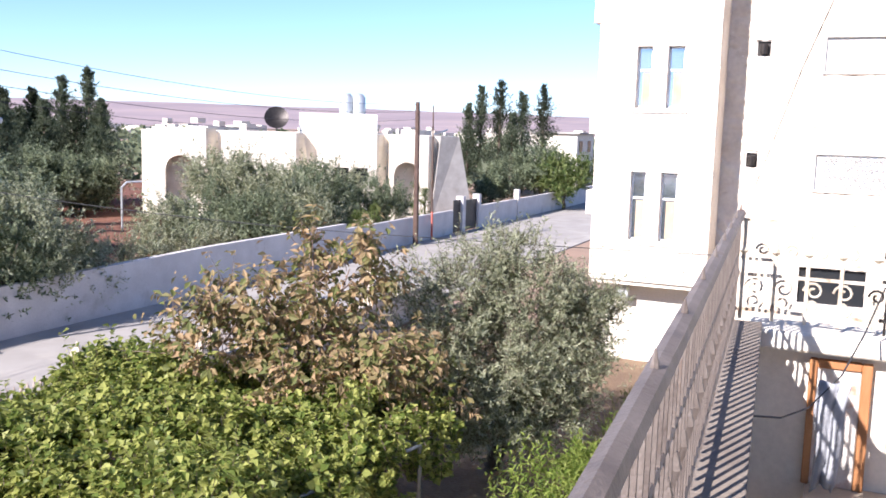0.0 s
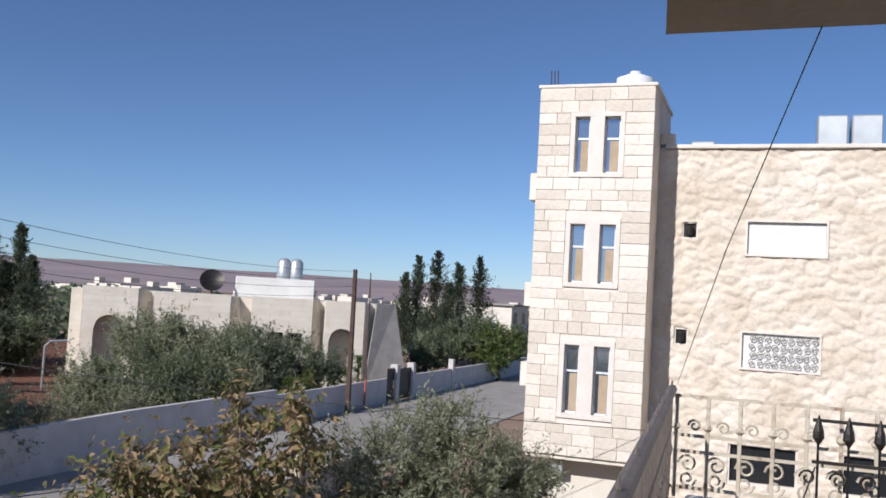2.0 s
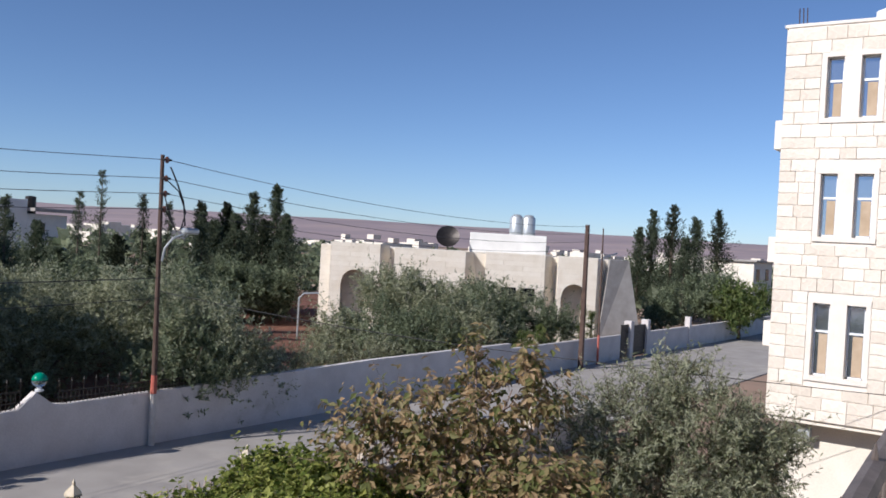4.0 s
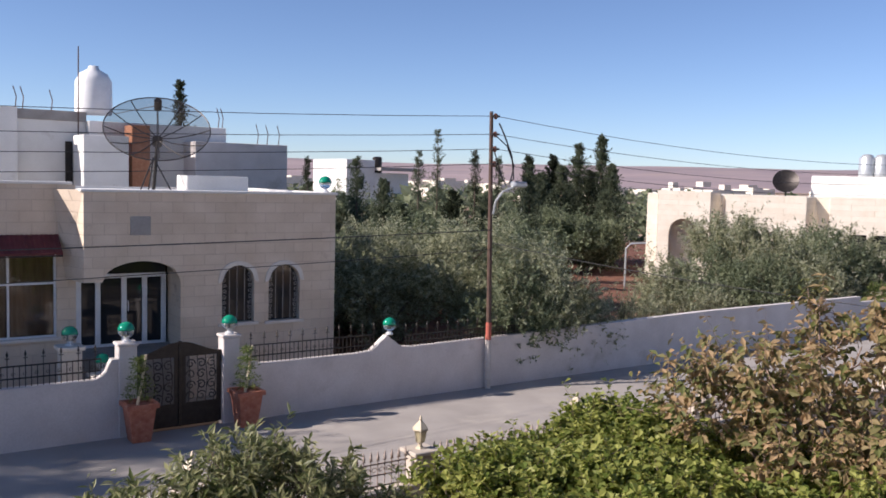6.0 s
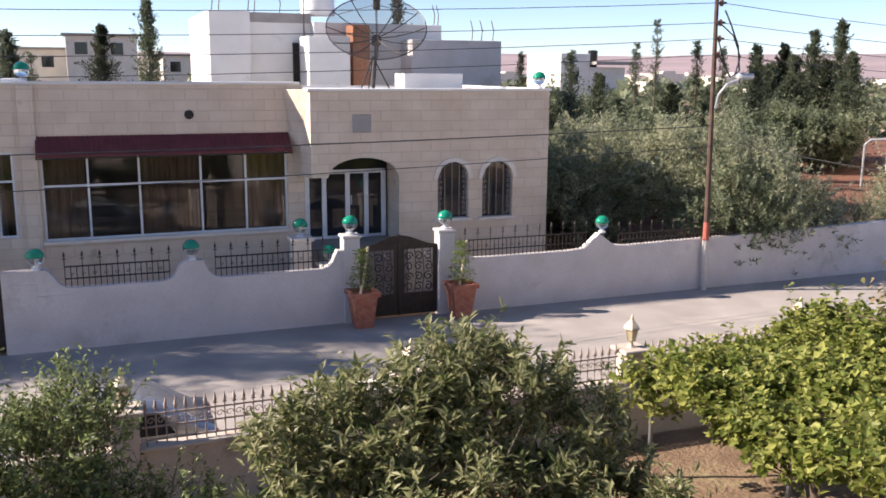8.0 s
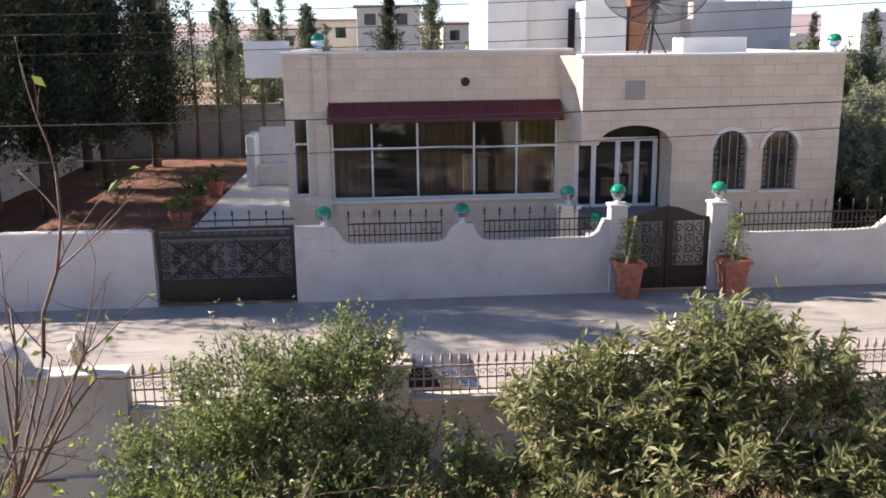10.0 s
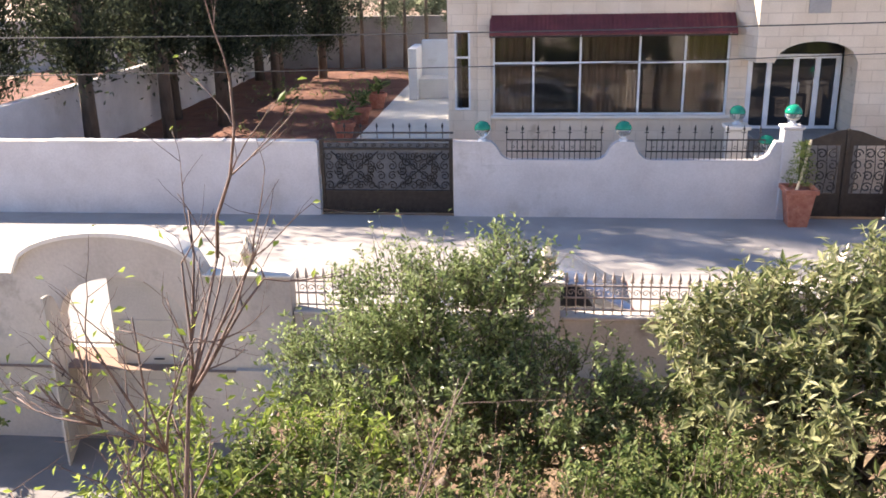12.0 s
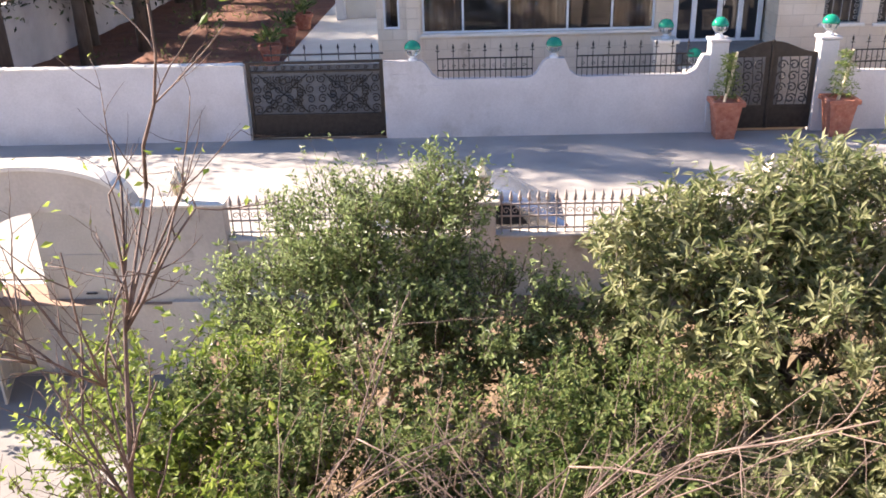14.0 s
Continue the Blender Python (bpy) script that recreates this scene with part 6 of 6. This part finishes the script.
bare((-0.5, 5.3, 0.8), 4.6, 1.0, 64, PALETWIG, "tangle of bare twigs over the shrubs", (1.2, 0.2), 3, 0, 0.02)
bare((-2.0, 5.2, 0.7), 4.0, 1.1, 66, PALETWIG, "thin bare branches among the shrubs", (0.8, 0.1), 3, 0, 0.018)

# dry grass and weeds
r = np.random.default_rng(12)
c = np.stack([r.uniform(9, 22, 500), r.uniform(1.2, 4.5, 500), np.zeros(500)], 1)
tagged(leaves(c, 0.4, 0.06, 0.0, 9, 0.12, -1.6, 13).obj("dry_grass", GRASS), "dry yellow grass and weeds by the wall", "grass", "", "stuff")
c = np.stack([r.uniform(-14, -7, 160), r.uniform(24, 50, 160), np.full(160, 0.08)], 1)
tagged(leaves(c, 0.25, 0.12, 0.0, 6, 0.12, -1.0, 14).obj("garden_weeds", SHRUB), "scattered weeds on the red soil", "grass", "", "stuff")

# ---- trees behind the street wall ----
k = 0
for x, y, h, s in ((16.5, 27.5, 4.4, 1.9), (19.5, 26.0, 4.9, 2.0), (21.8, 26.4, 4.3, 1.7), (18.2, 30.5, 4.6, 2.0), (20.4, 24.0, 4.2, 1.7), (19.0, 23.5, 3.5, 1.35), (21.6, 23.7, 3.2, 1.3), (15.2, 31.5, 4.2, 1.8)):
    k += 1
    tree("olive_tree", (x, y, 0), [(x, y, h - 1.2, s, s, 1.3), (x - 0.7 * s, y - 0.3, h - 2.0, s * 0.8, s * 0.8, 1.0), (x + 0.7 * s, y - 0.4, h - 2.1, s * 0.8, s * 0.8, 1.1), (x, y - 0.6 * s, 1.6, s * 0.9, s * 0.7, 1.0)], OLIVE if k % 3 else OLIVE_DARK, 0.15, 0.34, "bushy grey-green olive tree behind the street wall", "tree", 8, 8, 18, 0.75, 0.8, 0.0, 0.0, 0.15, 100 + k, group="grove olives")
for x, y, h, s in ((34.5, 30, 2.7, 1.6), (36, 28.5, 3.0, 1.8), (40.5, 31.2, 5.0, 2.0), (37, 26.6, 2.9, 1.7), (40.5, 29, 4.3, 2.2), (43.5, 27.2, 4.2, 2.1), (46.5, 28.6, 4.3, 2.2), (48.5, 26, 3.6, 1.7), (40, 26, 3.2, 1.8)):
    k += 1
    tree("olive_tree", (x, y, 0), [(x, y, h - 1.2, s, s, 1.3), (x - 0.7 * s, y - 0.3, h - 1.9, s * 0.8, s * 0.8, 1.0), (x + 0.7 * s, y - 0.4, h - 2.0, s * 0.8, s * 0.8, 1.1), (x, y - 0.5 * s, 1.3, s, s * 0.7, 1.0)], OLIVE if k % 2 else OLIVE_DARK, 0.19, 0.36, "grey-green olive tree before the villa", "tree", 7, 7, 17, 0.8, 0.8, 0.0, 0.0, 0.15, 100 + k, group="grove olives")
for x, y, s in ((25.5, 24.5, 1.0), (27.5, 25.2, 1.1), (29.5, 25.0, 1.2), (24.3, 26, 0.9), (32, 25.3, 1.1)):
    k += 1
    tree("young_olive", (x, y, 0), [(x, y, 1.1, s, s, 0.8), (x + 0.4, y, 1.6, s * 0.6, s * 0.6, 0.6)], OLIVE, 0.15, 0.3, "small young olive bush", "shrub", 12, 6, 12, 0.55, 0.9, 0.0, 0.0, 0.06, 100 + k, group="grove olives")
for i, (x, y, h) in enumerate(((49.3, 23.6, 3.4), (50.3, 23.5, 3.0), (43.6, 23.4, 2.4), (41.6, 23.4, 2.2), (42.6, 23.5, 2.1))):
    cypress((x, y, 0), h, 0.55, 300 + i, "small bright green conifer behind the wall", SHRUB, "young_conifer", "young conifers", 0.4)


def at(az, d):
    return (d * math.sin(radians(az)), d * math.cos(radians(az)), 0)


i = 0
for az, d, top, rad in ((34.4, 56, 9.9, 0.95), (33.2, 54, 8.4, 1.0), (36.8, 54, 8.6, 1.0), (29.3, 46, 7.7, 1.25), (38.3, 57, 8.3, 0.9), (26.2, 62, 8.0, 1.0), (44.7, 76, 10.8, 2.0), (43.3, 77, 10.0, 2.6), (41.7, 75, 9.0, 2.2), (45.4, 75, 8.2, 2.4), (42.3, 74, 8.0, 3.0), (44.0, 72, 7.6, 3.2), (41.0, 72, 7.4, 3.0), (45.0, 70, 6.0, 2.8), (40.2, 74, 8.8, 2.0), (40.3, 58, 7.7, 1.5), (31.0, 52, 6.6, 1.4), (35.5, 52, 6.0, 1.8), (37.6, 53, 5.8, 1.7), (32.2, 50, 5.2, 1.7),
                        (69.6, 95, 12.0, 3.2), (68.4, 96, 11.4, 2.2), (71.0, 97, 11.0, 2.9), (72.3, 95, 11.7, 2.7), (67.6, 95, 9.5, 2.2), (70.4, 92, 8.5, 3.4), (18.5, 58, 12.4, 1.5), (3.6, 66, 11.5, 2.2), (7.8, 62, 7.3, 1.4), (1.0, 64, 9.5, 2.0), (-4.0, 62, 9.0, 2.0), (-9, 60, 10.5, 2.0), (-12.5, 60, 9.5, 1.9), (10.5, 72, 9.0, 1.8), (-6.5, 58, 8.6, 1.8)):
    i += 1
    cypress(at(az, d), top, rad, 200 + i, "tall ragged dark cypress", CYPRESS if i % 3 else PINE, group="cypresses", dens=1.2 if rad < 1.4 else 1.8)
for az, d, h, s in ((72.4, 80, 5.0, 2.6), (73.8, 78, 4.6, 2.2), (69.2, 76, 3.6, 1.6), (27.5, 60, 5.4, 2.4), (30.2, 64, 5.0, 2.4), (24.0, 60, 4.6, 2.2), (33.8, 44, 4.4, 2.2), (36.8, 42, 4.3, 2.1), (30.5, 41, 4.0, 2.0), (28.8, 38, 3.4, 1.8), (39.5, 46, 4.4, 2.0), (40.5, 66, 4.4, 2.6), (42.6, 66, 4.2, 2.6), (44.2, 66, 4.0, 2.2)):
    i += 1
    x, y, _ = at(az, d)
    tree("olive_tree", (x, y, 0), [(x, y, h - 1.5, s, s, 1.5), (x - s * 0.6, y, h - 2.4, s * 0.8, s * 0.8, 1.2), (x + s * 0.6, y, h - 2.5, s * 0.8, s * 0.8, 1.2)], SHRUB if az > 73 else OLIVE_DARK, 0.26, 0.42, "rounded green tree in the grove", "tree", 7, 6, 14, 0.9, 0.7, 0.0, 0.0, 0.18, 400 + i, group="grove trees")

# tall dark pines at the garden's west side
for j, (x, y, h, rad) in enumerate(((-13.2, 31, 17, 2.4), (-12.4, 34.5, 13.5, 2.4), (-13.4, 38, 13, 2.4), (-12.2, 41.5, 12.5, 2.2), (-13.0, 45, 12, 2.2), (-14.6, 28, 16, 2.6), (-17, 33, 14, 2.8), (-18, 39, 14, 2.8), (-17, 26.5, 15, 2.8), (-11.6, 48.5, 11, 2.4), (-15, 36, 13, 2.8), (-14.8, 42, 13, 2.8), (-15, 48, 12, 2.6))):
    cypress((x, y, 0), h, rad, 500 + j, "tall dense dark conifer with bare lower trunk", PINE, "tall_conifer", "garden conifers", 3.6, 0.2, 0.45)
for j in range(9):
    x = -12.6 + j * 1.25
    cypress((x, 52.2, 0), 7.6 + (j * 7 % 4) * 0.9, 1.15, 540 + j, "slender conifer along the back wall", CYPRESS, "slender_conifer", "wall conifers", 0.6, 0.3)

# ---- blocks of the tower face, one by one ----
BW = {}


def block_mesh(wd, ht, kind):
    key = (round(wd, 2), round(ht, 2), kind)
    if key in BW:
        return BW[key]
    r = np.random.default_rng(int(wd * 100 + ht * 1000 + kind))
    b = 0.007
    o = 0.04 + 0.01 * kind
    v = [(0.06, -wd / 2, -ht / 2), (0.06, wd / 2, -ht / 2), (0.06, wd / 2, ht / 2), (0.06, -wd / 2, ht / 2)]
    v += [(b - o * 0.4, s * (wd / 2), q * (ht / 2)) for s, q in ((-1, -1), (1, -1), (1, 1), (-1, 1))]
    v += [(-o * 0.4 - 0.012 + r.normal(0, 0.006), s * (wd / 2 - b), q * (ht / 2 - b)) for s, q in ((-1, -1), (1, -1), (1, 1), (-1, 1))]
    v.append((-o * 0.4 - 0.022, r.normal(0, 0.05), r.normal(0, 0.03)))
    f = []
    for k in range(2):
        for q in range(4):
            w = (q + 1) % 4
            f.append((k * 4 + q, k * 4 + 4 + q, k * 4 + 4 + w, k * 4 + w))
    f += [(8 + q, 12, 8 + (q + 1) % 4) for q in range(4)]
    me = bpy.data.meshes.new("block")
    me.from_pydata(v, [], f)
    me.materials.append(BLOCK)
    me.update()
    BW[key] = me
    return me


def blocked(y0, y1, z0, z1):
    return any(y0 < 5.5 and y1 > 3.96 and z0 < d + 0.15 and z1 > c - 0.12 for c, d in ((3.6, 5.5), (7.25, 8.9), (10.36, 11.96)))


rr = random.Random(4)
z = 2.42
row = 0
heights = []
while z < 12.7:
    ht = min(rr.choice((0.29, 0.32, 0.35)), 12.8 - z)
    heights.append((z, ht))
    z += ht
for z, ht in heights:
    spans = [(3.16, 6.43)]
    if blocked(3.97, 5.49, z + 0.05, z + ht - 0.05):
        spans = [(3.16, 3.955), (5.505, 6.43)]
    for a, b in spans:
        y = a
        while y < b - 0.02:
            wd = rr.choice((0.4, 0.5, 0.62, 0.75))
            if b - (y + wd) < 0.3:
                wd = b - y
            wd = round(wd, 2)
            ob = new("block", block_mesh(wd - 0.006, ht - 0.006, rr.randrange(3)))
            ob.parent = tower
            ob.location = (0, y + wd / 2 - 4.8, z + ht / 2)
            y += wd
